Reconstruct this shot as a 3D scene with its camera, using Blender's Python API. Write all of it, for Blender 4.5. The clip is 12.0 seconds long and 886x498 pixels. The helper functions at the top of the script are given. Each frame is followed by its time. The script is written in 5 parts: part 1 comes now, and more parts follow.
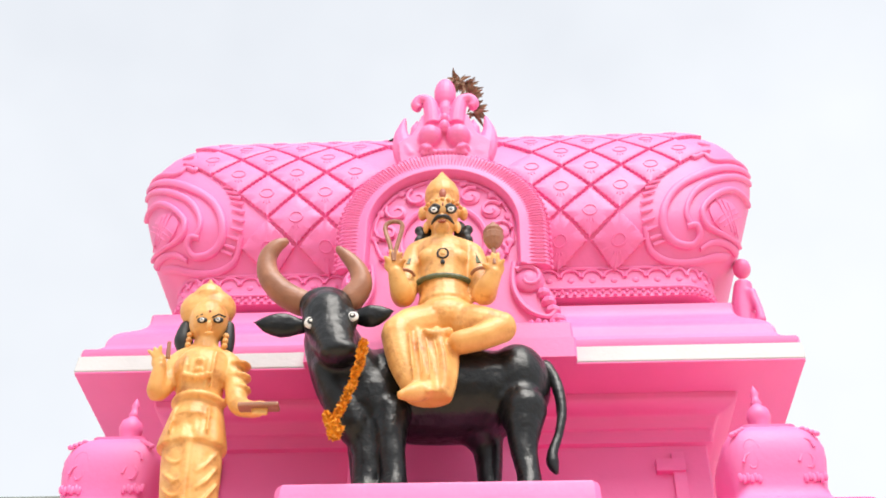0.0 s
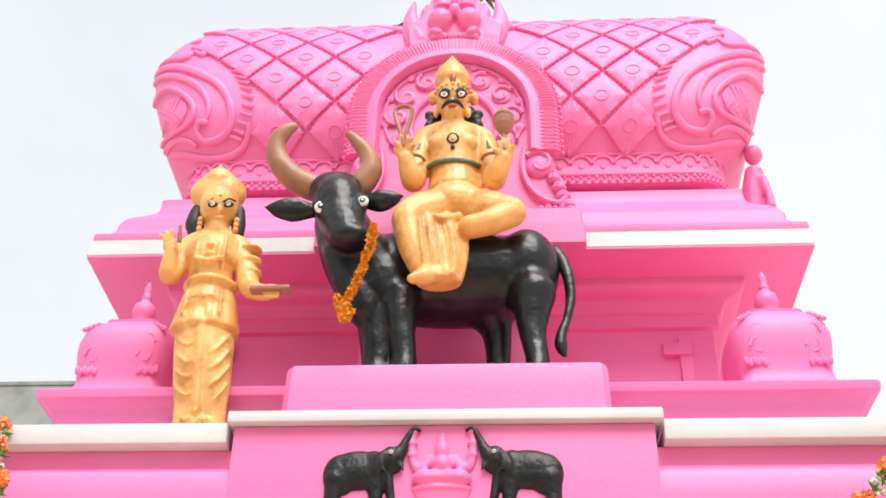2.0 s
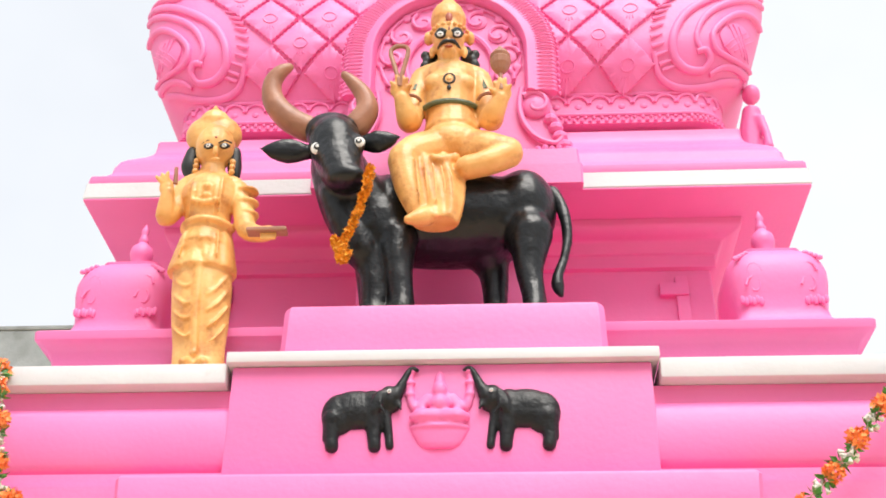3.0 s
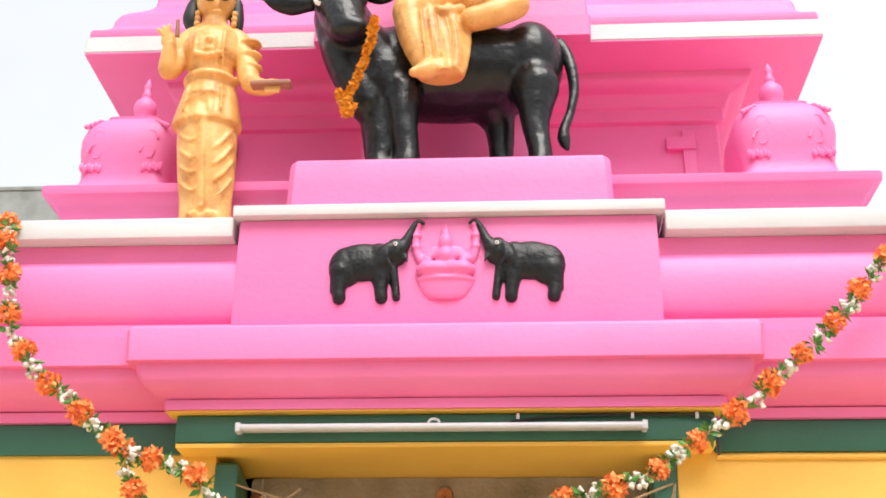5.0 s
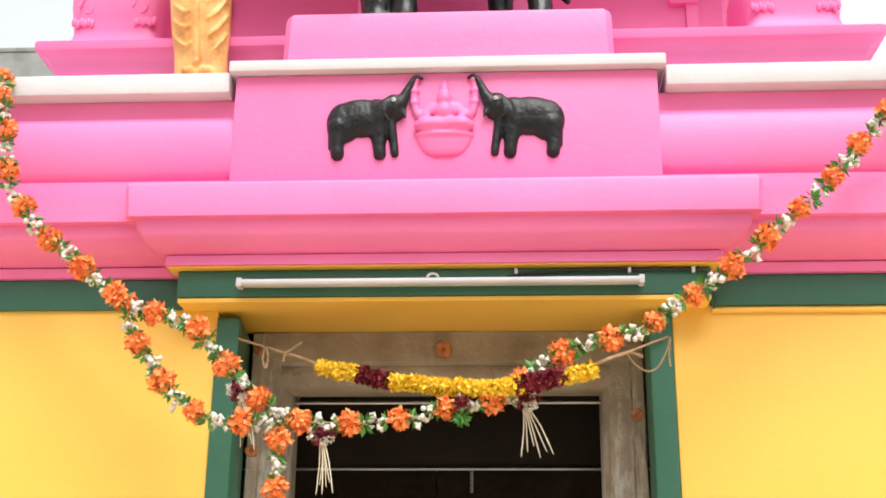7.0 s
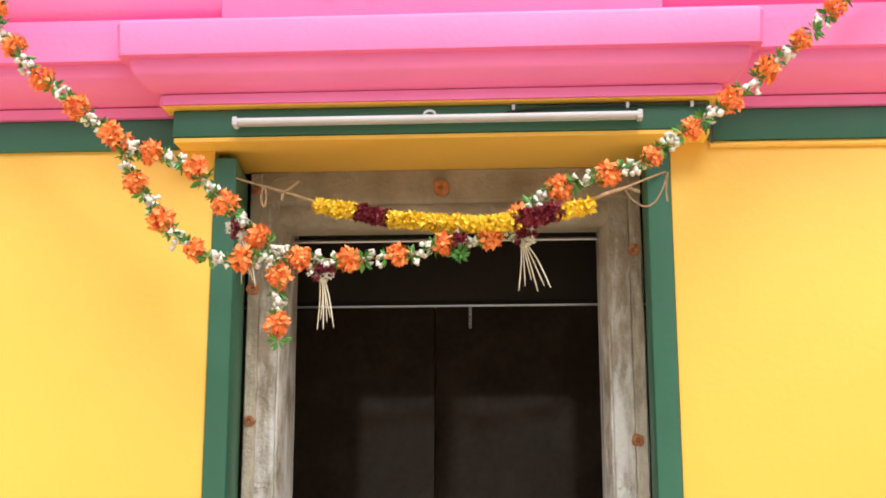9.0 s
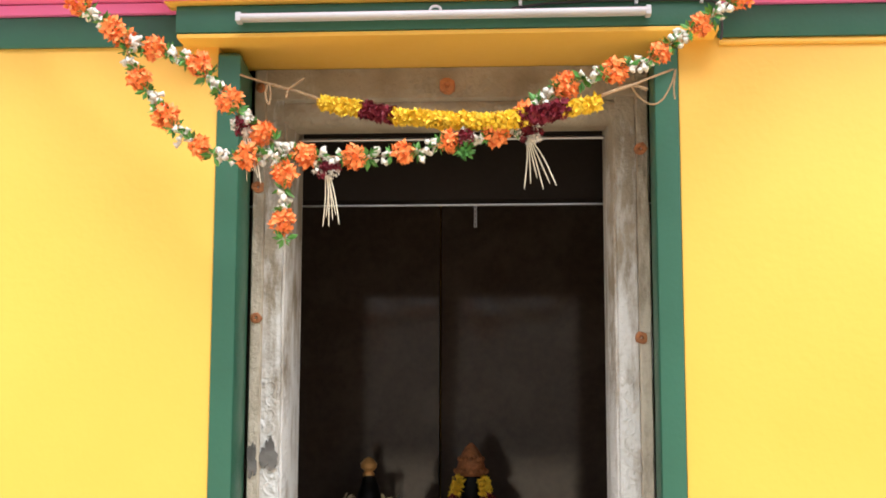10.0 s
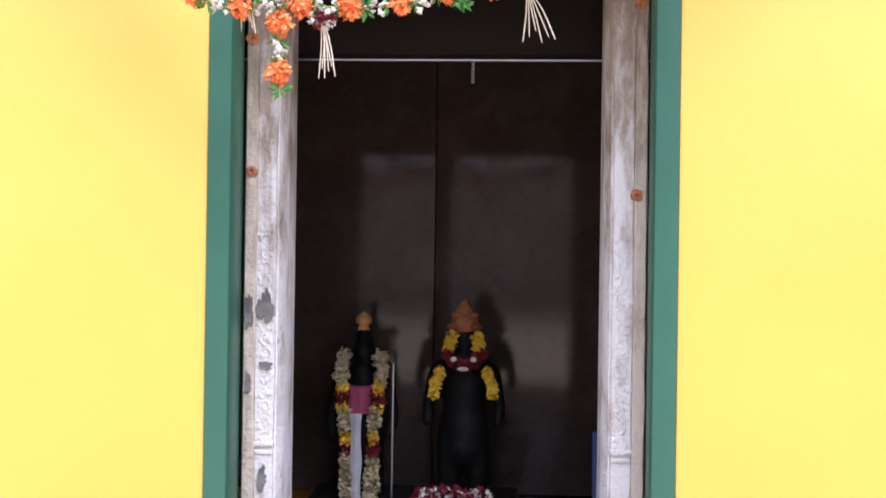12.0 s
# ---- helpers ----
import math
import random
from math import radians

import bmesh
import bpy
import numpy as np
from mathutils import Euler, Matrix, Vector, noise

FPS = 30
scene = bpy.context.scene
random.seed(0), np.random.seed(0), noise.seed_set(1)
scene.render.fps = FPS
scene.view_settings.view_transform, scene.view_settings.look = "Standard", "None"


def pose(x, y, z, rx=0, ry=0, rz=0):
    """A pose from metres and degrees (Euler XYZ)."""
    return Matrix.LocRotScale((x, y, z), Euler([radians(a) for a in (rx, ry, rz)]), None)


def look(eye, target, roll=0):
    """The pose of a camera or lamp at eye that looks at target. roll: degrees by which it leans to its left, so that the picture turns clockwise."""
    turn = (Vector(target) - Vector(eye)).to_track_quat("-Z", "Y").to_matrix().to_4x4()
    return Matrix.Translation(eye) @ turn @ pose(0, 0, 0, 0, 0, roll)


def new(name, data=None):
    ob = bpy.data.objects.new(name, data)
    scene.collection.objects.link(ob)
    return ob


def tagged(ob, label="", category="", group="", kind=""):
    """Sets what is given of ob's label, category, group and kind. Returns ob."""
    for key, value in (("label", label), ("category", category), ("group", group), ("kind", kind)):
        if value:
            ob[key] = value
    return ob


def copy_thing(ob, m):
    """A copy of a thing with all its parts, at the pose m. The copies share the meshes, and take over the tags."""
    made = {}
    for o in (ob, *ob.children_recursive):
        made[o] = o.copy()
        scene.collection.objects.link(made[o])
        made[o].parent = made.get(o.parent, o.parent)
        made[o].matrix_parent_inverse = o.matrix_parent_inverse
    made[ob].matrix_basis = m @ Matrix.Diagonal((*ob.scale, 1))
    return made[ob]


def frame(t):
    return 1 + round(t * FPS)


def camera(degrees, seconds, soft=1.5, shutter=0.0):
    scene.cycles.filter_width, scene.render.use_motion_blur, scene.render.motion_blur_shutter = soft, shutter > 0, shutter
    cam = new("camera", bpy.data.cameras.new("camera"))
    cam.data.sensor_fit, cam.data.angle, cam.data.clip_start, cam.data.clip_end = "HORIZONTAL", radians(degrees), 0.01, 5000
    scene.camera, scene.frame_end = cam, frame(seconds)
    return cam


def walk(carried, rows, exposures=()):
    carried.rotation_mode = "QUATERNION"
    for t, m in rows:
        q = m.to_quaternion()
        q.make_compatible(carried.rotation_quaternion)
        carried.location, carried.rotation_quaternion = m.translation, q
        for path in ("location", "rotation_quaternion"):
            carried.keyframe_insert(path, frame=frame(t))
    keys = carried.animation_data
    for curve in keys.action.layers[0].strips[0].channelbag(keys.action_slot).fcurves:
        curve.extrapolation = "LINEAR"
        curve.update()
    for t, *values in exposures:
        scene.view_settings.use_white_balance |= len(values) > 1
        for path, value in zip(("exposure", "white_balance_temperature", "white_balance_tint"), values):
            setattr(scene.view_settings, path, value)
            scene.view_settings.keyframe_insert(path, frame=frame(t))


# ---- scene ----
cam = camera(41.3, 12.0, soft=1.8)
# the camera tilts on a stand: the lens rides ahead of the pivot, and sinks and comes forward as it tilts down
PIVOT, LENS_AHEAD = (0.0, 0.0, 1.55), 0.22
# seconds, and the turn of the camera on its pivot in degrees
TURNS = [
    (0.0, 130.517, -0.518, 2.696),
    (0.5, 129.181, -0.791, 2.648),
    (1.0, 127.903, -0.989, 2.772),
    (1.5, 126.388, -0.871, 2.910),
    (2.0, 125.176, -0.910, 2.975),
    (2.5, 123.898, -0.737, 2.908),
    (2.7, 123.341, -0.653, 2.931),
    (4.3, 118.119, -0.635, 3.213),
    (4.5, 117.469, -0.456, 3.305),
    (5.0, 115.684, -0.629, 3.294),
    (5.5, 114.005, -0.313, 3.105),
    (6.0, 112.561, -0.313, 3.069),
    (6.5, 110.931, -0.400, 3.259),
    (7.0, 109.073, -0.517, 3.273),
    (7.2, 108.259, -0.582, 3.138),
    (8.8, 102.750, 0.132, 3.455),
    (9.0, 101.614, 0.040, 3.308),
    (9.5, 99.913, 0.090, 3.458),
    (10.0, 96.943, -0.131, 3.531),
    (10.5, 95.629, -0.283, 3.209),
    (11.0, 93.816, -0.392, 3.322),
    (11.5, 92.434, -0.361, 3.340),
    (12.0, 90.303, -0.810, 3.297),
]


def on_pivot(rx, ry, rz):
    turn = pose(0, 0, 0, rx, ry, rz)
    return Matrix.Translation(Vector(PIVOT) + turn.to_3x3() @ Vector((0, 0, -LENS_AHEAD))) @ turn


# seconds, stops, kelvin, tint: the clip's camera opens up over the dark doorway
STOPS = [(0.0, 0.25, 6500, 10), (2.5, 0.27, 6500, 10), (5.5, 0.32, 6500, 10), (7.0, 0.32, 6500, 10), (9.0, 0.30, 6500, 10), (10.5, 0.50, 6000, 14), (12.0, 0.60, 5450, 27)]
walk(cam, [(t, on_pivot(rx, ry, rz)) for t, rx, ry, rz in TURNS], STOPS)

# ---- sky and light: bright thin cloud ----
SUN_EL, SUN_AZ = radians(59), radians(162)
world = bpy.data.worlds.new("sky")
scene.world = world
world.use_nodes = True
wn, wl = world.node_tree.nodes, world.node_tree.links
sky = wn.new("ShaderNodeTexSky")
sky.sky_type, sky.sun_disc = "NISHITA", False
sky.sun_elevation, sky.sun_rotation = SUN_EL, SUN_AZ
sky.air_density, sky.dust_density, sky.ozone_density = 1.0, 3.0, 1.0
cloud = wn.new("ShaderNodeTexNoise")
cloud.inputs["Scale"].default_value, cloud.inputs["Detail"].default_value = 1.6, 5.0
ramp = wn.new("ShaderNodeValToRGB")
ramp.color_ramp.elements[0].position, ramp.color_ramp.elements[0].color = 0.3, (0.68, 0.68, 0.68, 1)
ramp.color_ramp.elements[1].position, ramp.color_ramp.elements[1].color = 0.7, (0.97, 0.97, 0.97, 1)
mix = wn.new("ShaderNodeMix")
mix.data_type = "RGBA"
mix.inputs["B"].default_value = (9.35, 9.65, 10.05, 1)
wl.new(cloud.outputs["Fac"], ramp.inputs["Fac"])
wl.new(ramp.outputs["Color"], mix.inputs["Factor"])
wl.new(sky.outputs["Color"], mix.inputs["A"])
back = wn["Background"]
back.inputs["Strength"].default_value = 0.094
wl.new(mix.outputs["Result"], back.inputs["Color"])

sun = new("sun", bpy.data.lights.new("sun", "SUN"))
sun.data.energy, sun.data.angle, sun.data.color = 3.3, radians(38), (1.0, 0.96, 0.9)
sun.matrix_world = look((1.2, -1.6, 9.0), (0.0, 2.2, 2.5))


# ---- materials ----
def material(name, color, rough=0.6, second=None, scale=6.0, amount=0.5, bump=0.15, fine=90.0, metallic=0.0, spec=0.5,
             random_shift=0.0, island=False, stain=None, stain_scale=1.5, stain_edge=(0.55, 0.7), coat=0.0, streak=False):
    """A painted or natural surface: two scales of colour, fine relief, and stains of their own colour."""
    mat = bpy.data.materials.new(name)
    mat.use_nodes = True
    n, l = mat.node_tree.nodes, mat.node_tree.links
    p = n["Principled BSDF"]
    p.inputs["Metallic"].default_value = metallic
    p.inputs["Specular IOR Level"].default_value = spec
    p.inputs["Coat Weight"].default_value = coat
    p.inputs["Coat Roughness"].default_value = 0.12
    where = n.new("ShaderNodeTexCoord")
    large = n.new("ShaderNodeTexNoise")
    large.inputs["Scale"].default_value, large.inputs["Detail"].default_value = scale, 6.0
    src = where.outputs["Object"]
    if streak:
        stretch = n.new("ShaderNodeMapping")
        stretch.inputs["Scale"].default_value = (3.0, 3.0, 0.35)
        l.new(src, stretch.inputs["Vector"])
        src = stretch.outputs["Vector"]
    l.new(src, large.inputs["Vector"])
    small = n.new("ShaderNodeTexNoise")
    small.inputs["Scale"].default_value, small.inputs["Detail"].default_value = fine, 4.0
    l.new(where.outputs["Object"], small.inputs["Vector"])
    second = second or tuple(c * 0.8 for c in color)
    m1 = n.new("ShaderNodeMix")
    m1.data_type = "RGBA"
    m1.inputs["A"].default_value, m1.inputs["B"].default_value = (*color, 1), (*second, 1)
    r1 = n.new("ShaderNodeMapRange")
    r1.inputs["From Min"].default_value, r1.inputs["From Max"].default_value, r1.inputs["To Max"].default_value = 0.35, 0.7, amount
    l.new(large.outputs["Fac"], r1.inputs["Value"])
    l.new(r1.outputs["Result"], m1.inputs["Factor"])
    out = m1.outputs["Result"]
    if stain:
        st = n.new("ShaderNodeTexNoise")
        st.inputs["Scale"].default_value, st.inputs["Detail"].default_value, st.inputs["Roughness"].default_value = stain_scale, 8.0, 0.65
        l.new(src, st.inputs["Vector"])
        r2 = n.new("ShaderNodeMapRange")
        r2.inputs["From Min"].default_value, r2.inputs["From Max"].default_value = stain_edge
        l.new(st.outputs["Fac"], r2.inputs["Value"])
        m2 = n.new("ShaderNodeMix")
        m2.data_type = "RGBA"
        m2.inputs["B"].default_value = (*stain, 1)
        l.new(r2.outputs["Result"], m2.inputs["Factor"])
        l.new(out, m2.inputs["A"])
        out = m2.outputs["Result"]
    if random_shift:
        which = n.new("ShaderNodeNewGeometry" if island else "ShaderNodeObjectInfo")
        hsv = n.new("ShaderNodeHueSaturation")
        r3 = n.new("ShaderNodeMapRange")
        r3.inputs["To Min"].default_value, r3.inputs["To Max"].default_value = 1 - random_shift, 1 + random_shift
        l.new(which.outputs["Random Per Island" if island else "Random"], r3.inputs["Value"])
        l.new(r3.outputs["Result"], hsv.inputs["Value"])
        l.new(out, hsv.inputs["Color"])
        out = hsv.outputs["Color"]
    l.new(out, p.inputs["Base Color"])
    r4 = n.new("ShaderNodeMapRange")
    r4.inputs["To Min"].default_value, r4.inputs["To Max"].default_value = max(rough - 0.1, 0.03), min(rough + (0.12 if rough > 0.1 else 0.0), 1.0)
    l.new(small.outputs["Fac"], r4.inputs["Value"])
    l.new(r4.outputs["Result"], p.inputs["Roughness"])
    if bump:
        add = n.new("ShaderNodeMath")
        add.operation = "MULTIPLY_ADD"
        add.inputs[1].default_value = 2.5
        l.new(large.outputs["Fac"], add.inputs[0])
        l.new(small.outputs["Fac"], add.inputs[2])
        b = n.new("ShaderNodeBump")
        b.inputs["Strength"].default_value, b.inputs["Distance"].default_value = bump, 0.01
        l.new(add.outputs["Value"], b.inputs["Height"])
        l.new(b.outputs["Normal"], p.inputs["Normal"])
    return mat


def limewash(name, wash, low):
    """Bare brown stone under ragged limewash, thick low on the post and worn away towards its top."""
    mat = material(name, (0.35, 0.30, 0.23), 0.8, (0.22, 0.18, 0.13), 7.0, 1.0, 0.7, 70)
    n, l = mat.node_tree.nodes, mat.node_tree.links
    p = n["Principled BSDF"]
    bare = p.inputs["Base Color"].links[0].from_socket
    where = n.new("ShaderNodeTexCoord")
    long = n.new("ShaderNodeMapping")
    long.inputs["Scale"].default_value = (3.0, 3.0, 0.8)
    rag = n.new("ShaderNodeTexNoise")
    rag.inputs["Scale"].default_value, rag.inputs["Detail"].default_value, rag.inputs["Roughness"].default_value = 5.0, 9.0, 0.68
    split = n.new("ShaderNodeSeparateXYZ")
    height = n.new("ShaderNodeMapRange")
    height.inputs["From Min"].default_value, height.inputs["From Max"].default_value = 1.0, 2.15
    height.inputs["To Min"].default_value, height.inputs["To Max"].default_value = low, -0.15
    add = n.new("ShaderNodeMath")
    add.operation = "ADD"
    edge = n.new("ShaderNodeMapRange")
    edge.inputs["From Min"].default_value, edge.inputs["From Max"].default_value = 0.40, 0.60
    lime = n.new("ShaderNodeMix")
    lime.data_type = "RGBA"
    lime.inputs["B"].default_value = (*wash, 1)
    l.new(where.outputs["Object"], long.inputs["Vector"])
    l.new(long.outputs["Vector"], rag.inputs["Vector"])
    l.new(where.outputs["Object"], split.inputs["Vector"])
    l.new(split.outputs["Z"], height.inputs["Value"])
    l.new(rag.outputs["Fac"], add.inputs[0])
    l.new(height.outputs["Result"], add.inputs[1])
    l.new(add.outputs["Value"], edge.inputs["Value"])
    l.new(edge.outputs["Result"], lime.inputs["Factor"])
    l.new(bare, lime.inputs["A"])
    l.new(lime.outputs["Result"], p.inputs["Base Color"])
    return mat


PINK = material("pink_paint", (0.88, 0.20, 0.465), 0.5, (0.80, 0.172, 0.415), 2.2, 0.8, 0.10, 60, stain=(0.70, 0.16, 0.33), stain_scale=5.0, stain_edge=(0.66, 0.85))
WHITE = material("white_paint", (0.65, 0.645, 0.66), 0.55, (0.55, 0.545, 0.56), 3.0, 0.7, 0.12, 50, stain=(0.5, 0.48, 0.47), stain_scale=9.0, stain_edge=(0.62, 0.9))
YELLOW = material("yellow_paint", (0.88, 0.525, 0.085), 0.5, (0.82, 0.475, 0.070), 1.3, 0.9, 0.08, 40)
GREEN = material("green_paint", (0.035, 0.135, 0.085), 0.42, (0.028, 0.11, 0.068), 3.0, 0.8, 0.10, 50, stain=(0.16, 0.25, 0.2), stain_scale=7.0, stain_edge=(0.72, 0.8))
STONE = material("weathered_stone", (0.36, 0.305, 0.23), 0.8, (0.22, 0.175, 0.12), 6.0, 1.0, 0.6, 70, stain=(0.40, 0.37, 0.31), stain_scale=7.0, stain_edge=(0.52, 0.75))
PALE_STONE = limewash("limewashed_stone", (0.66, 0.66, 0.65), 0.10)
CREAM_STONE = limewash("thin_limewash_on_stone", (0.56, 0.51, 0.42), 0.10)
STAIN = material("oily_black_stain", (0.10, 0.095, 0.09), 0.7, (0.26, 0.25, 0.235), 14.0, 0.7, 0.3, 70)
RUST = material("rust_orange_plug", (0.50, 0.19, 0.07), 0.75, (0.22, 0.09, 0.04), 40.0, 0.8, 0.4, 120)
GRANITE = material("dark_polished_granite", (0.086, 0.063, 0.051), 0.09, (0.062, 0.046, 0.038), 30.0, 0.8, 0.02, 200, stain=(0.12, 0.095, 0.078), stain_scale=3.0, stain_edge=(0.48, 0.75), spec=0.46)
# near-black base: the shade of the sanctum is put into the plaster's colour
SHADED_WALL = material("shaded_interior_plaster", (0.020, 0.015, 0.012), 0.9, (0.014, 0.010, 0.008), 4.0, 0.8, 0.2, 50, spec=0.2)
GOLD = material("gold_paint", (0.88, 0.50, 0.175), 0.40, (0.70, 0.31, 0.075), 11.0, 0.95, 0.2, 80, stain=(0.48, 0.165, 0.04), stain_scale=13.0, stain_edge=(0.52, 0.74))
COPPER = material("bronze_brown_paint", (0.40, 0.18, 0.105), 0.45, (0.27, 0.115, 0.065), 14.0, 0.9, 0.15, 80, stain=(0.50, 0.30, 0.19), stain_scale=12.0, stain_edge=(0.6, 0.8))
BLACK = material("black_enamel", (0.006, 0.007, 0.008), 0.33, (0.013, 0.014, 0.015), 7.0, 0.9, 0.55, 14, coat=0.08, spec=0.36)
BLACK_RELIEF = material("black_relief_paint", (0.007, 0.008, 0.009), 0.40, (0.014, 0.015, 0.016), 22.0, 0.9, 0.28, 60, spec=0.36)
EYE_WHITE = material("eye_white_paint", (0.8, 0.78, 0.74), 0.35, bump=0.0)
JEWEL_GREEN = material("dull_green_paint", (0.13, 0.17, 0.09), 0.4, (0.08, 0.10, 0.05), 60.0, 0.9, 0.3, 150)
RED_PAINT = material("red_brown_paint", (0.35, 0.07, 0.03), 0.4, bump=0.0)
ORANGE = material("orange_petals", (0.98, 0.34, 0.095), 0.6, (0.95, 0.25, 0.06), 30.0, 0.8, 0.1, 200, random_shift=0.12, island=True)
MARIGOLD = material("yellow_petals", (0.96, 0.72, 0.05), 0.65, (0.90, 0.56, 0.03), 30.0, 0.8, 0.1, 200, random_shift=0.15, island=True)
AMBER = material("amber_petals", (0.85, 0.36, 0.015), 0.65, (0.72, 0.26, 0.01), 30.0, 0.8, 0.1, 200, random_shift=0.18, island=True)
MAROON = material("maroon_petals", (0.22, 0.01, 0.025), 0.6, (0.13, 0.006, 0.015), 30.0, 0.8, 0.1, 200, random_shift=0.3, island=True)
CREAM = material("white_buds", (0.80, 0.77, 0.70), 0.6, (0.66, 0.61, 0.52), 30.0, 0.7, 0.1, 200, random_shift=0.12, island=True)
FADED = material("faded_cream_petals", (0.62, 0.55, 0.34), 0.65, (0.45, 0.38, 0.2), 30.0, 0.8, 0.1, 200, random_shift=0.2, island=True)
LEAF = material("green_leaves", (0.10, 0.30, 0.055), 0.5, (0.05, 0.17, 0.03), 30.0, 0.8, 0.1, 200, random_shift=0.3, island=True)
ROPE = material("coir_rope", (0.48, 0.33, 0.19), 0.85, (0.33, 0.21, 0.11), 60.0, 0.8, 0.5, 300)
STRAW = material("dry_straw", (0.72, 0.66, 0.52), 0.7, (0.5, 0.43, 0.3), 40.0, 0.7, 0.2, 200, random_shift=0.25, island=True)
DRY = material("dry_brown_plant", (0.20, 0.10, 0.06), 0.85, (0.38, 0.24, 0.16), 20.0, 0.8, 0.3, 100, random_shift=0.4, island=True)
TUBE = material("white_plastic_tube", (0.62, 0.62, 0.66), 0.3, bump=0.03)
METAL = material("dull_steel", (0.55, 0.55, 0.56), 0.35, metallic=1.0, bump=0.05)
CABLE = material("black_cable", (0.02, 0.02, 0.02), 0.5, bump=0.0)
IDOL = material("black_oiled_stone", (0.006, 0.006, 0.006), 0.55, (0.010, 0.009, 0.009), 12.0, 0.8, 0.15, 60, spec=0.2)
UNSEEN_WALL = material("grey_wall_plaster", (0.46, 0.44, 0.40), 0.85, (0.34, 0.32, 0.29), 1.5, 1.0, 0.3, 30)
CONCRETE = material("grey_concrete", (0.27, 0.29, 0.29), 0.85, (0.19, 0.205, 0.20), 3.0, 1.0, 0.5, 30, stain=(0.14, 0.15, 0.145), stain_scale=2.0, stain_edge=(0.55, 0.75))
PAVING = material("pale_paved_ground", (0.70, 0.57, 0.40), 0.9, (0.60, 0.49, 0.34), 1.0, 0.9, 0.5, 20)
CLOTH_PINK = material("pink_cloth", (0.45, 0.09, 0.17), 0.8, (0.33, 0.06, 0.12), 15.0, 0.8, 0.3, 150)
CLOTH_WHITE = material("white_cloth", (0.65, 0.66, 0.70), 0.8, (0.5, 0.5, 0.54), 15.0, 0.8, 0.3, 150)
CLOTH_BLUE = material("blue_cloth", (0.03, 0.05, 0.16), 0.8, bump=0.2)


# ---- mesh helpers ----
def solid(bm, name, mats, smooth=None):
    """bmesh to mesh data; smooth: angle in degrees below which edges are shaded soft."""
    bmesh.ops.recalc_face_normals(bm, faces=bm.faces)
    if smooth:
        for f in bm.faces:
            f.smooth = True
        for e in bm.edges:
            if len(e.link_faces) == 2 and e.calc_face_angle(0) > radians(smooth):
                e.smooth = False
    me = bpy.data.meshes.new(name)
    bm.to_mesh(me)
    bm.free()
    for m in (mats if isinstance(mats, (list, tuple)) else [mats]):
        me.materials.append(m)
    return me


def thing(name, bm, mat, label, category, kind="", group="", smooth=35):
    ob = new(name, solid(bm, name, mat, smooth))
    return tagged(ob, label, category, group, kind)


def holder(name, label, category, at=(0, 0, 0), kind="", group=""):
    ob = new(name)
    ob.location = at
    ob.empty_display_size = 0.05
    return tagged(ob, label, category, group, kind)


def part(name, bm, mat, parent, label="", smooth=35):
    """One mesh under a thing; its vertices are given in the world, and are moved to the parent's own place."""
    root = Vector((0, 0, 0))
    o = parent
    while o:
        root += Vector(o.location)
        o = o.parent
    bmesh.ops.translate(bm, verts=bm.verts, vec=-root)
    ob = new(name, solid(bm, name, mat, smooth))
    ob.parent = parent
    return tagged(ob, label)


def box(bm, x0, x1, y0, y1, z0, z1, bevel=0.006, mat=0):
    r = bmesh.ops.create_cube(bm, size=1)
    vs = r["verts"]
    for v in vs:
        v.co = Vector(((x0 + x1) / 2 + v.co.x * (x1 - x0), (y0 + y1) / 2 + v.co.y * (y1 - y0), (z0 + z1) / 2 + v.co.z * (z1 - z0)))
    fs = {f for v in vs for f in v.link_faces}
    for f in fs:
        f.material_index = mat
    if bevel:
        es = list({e for f in fs for e in f.edges})
        bmesh.ops.bevel(bm, geom=es, offset=bevel, segments=2, affect="EDGES", profile=0.6, material=mat)
    return bm


def rings(bm, loops, close_ends=True, mat=0, wrap=True):
    """Joins rows of points of equal length into a skin."""
    rows = [[bm.verts.new(p) for p in lp] for lp in loops]
    n = len(rows[0])
    for a, b in zip(rows, rows[1:]):
        for i in range(n if wrap else n - 1):
            j = (i + 1) % n
            f = bm.faces.new((a[i], a[j], b[j], b[i]))
            f.material_index = mat
    if close_ends and wrap:
        for lp in (rows[0], rows[-1]):
            bm.faces.new(lp).material_index = mat
    return rows


def mould(bm, x0, x1, y0, y1, profile, corner=0.008, mat=0):
    """A moulding round a rectangular plan: rows of (overhang, height), from the bottom up, mitred at the corners."""
    loops = []
    for off, z in profile:
        a, b, c, d, k = x0 - off, x1 + off, y0 - off, y1 + off, corner
        loops.append([(a + k, c, z), (b - k, c, z), (b, c + k, z), (b, d - k, z), (b - k, d, z), (a + k, d, z), (a, d - k, z), (a, c + k, z)])
    rings(bm, loops, mat=mat)
    return bm


def curve_profile(o0, z0, o1, z1, kind="cyma", n=9):
    """Rows of (overhang, height) between two points: cyma (S), cove (hollow) or roll (round)."""
    rows = []
    for i in range(n + 1):
        t = i / n
        if kind == "cyma":
            s = t - math.sin(2 * math.pi * t) / (2 * math.pi) * 0.9
            rows.append((o0 + (o1 - o0) * s, z0 + (z1 - z0) * t))
        elif kind == "cove":
            a = t * math.pi / 2
            rows.append((o0 + (o1 - o0) * (1 - math.cos(a)), z0 + (z1 - z0) * math.sin(a)))
        else:
            a = t * math.pi / 2
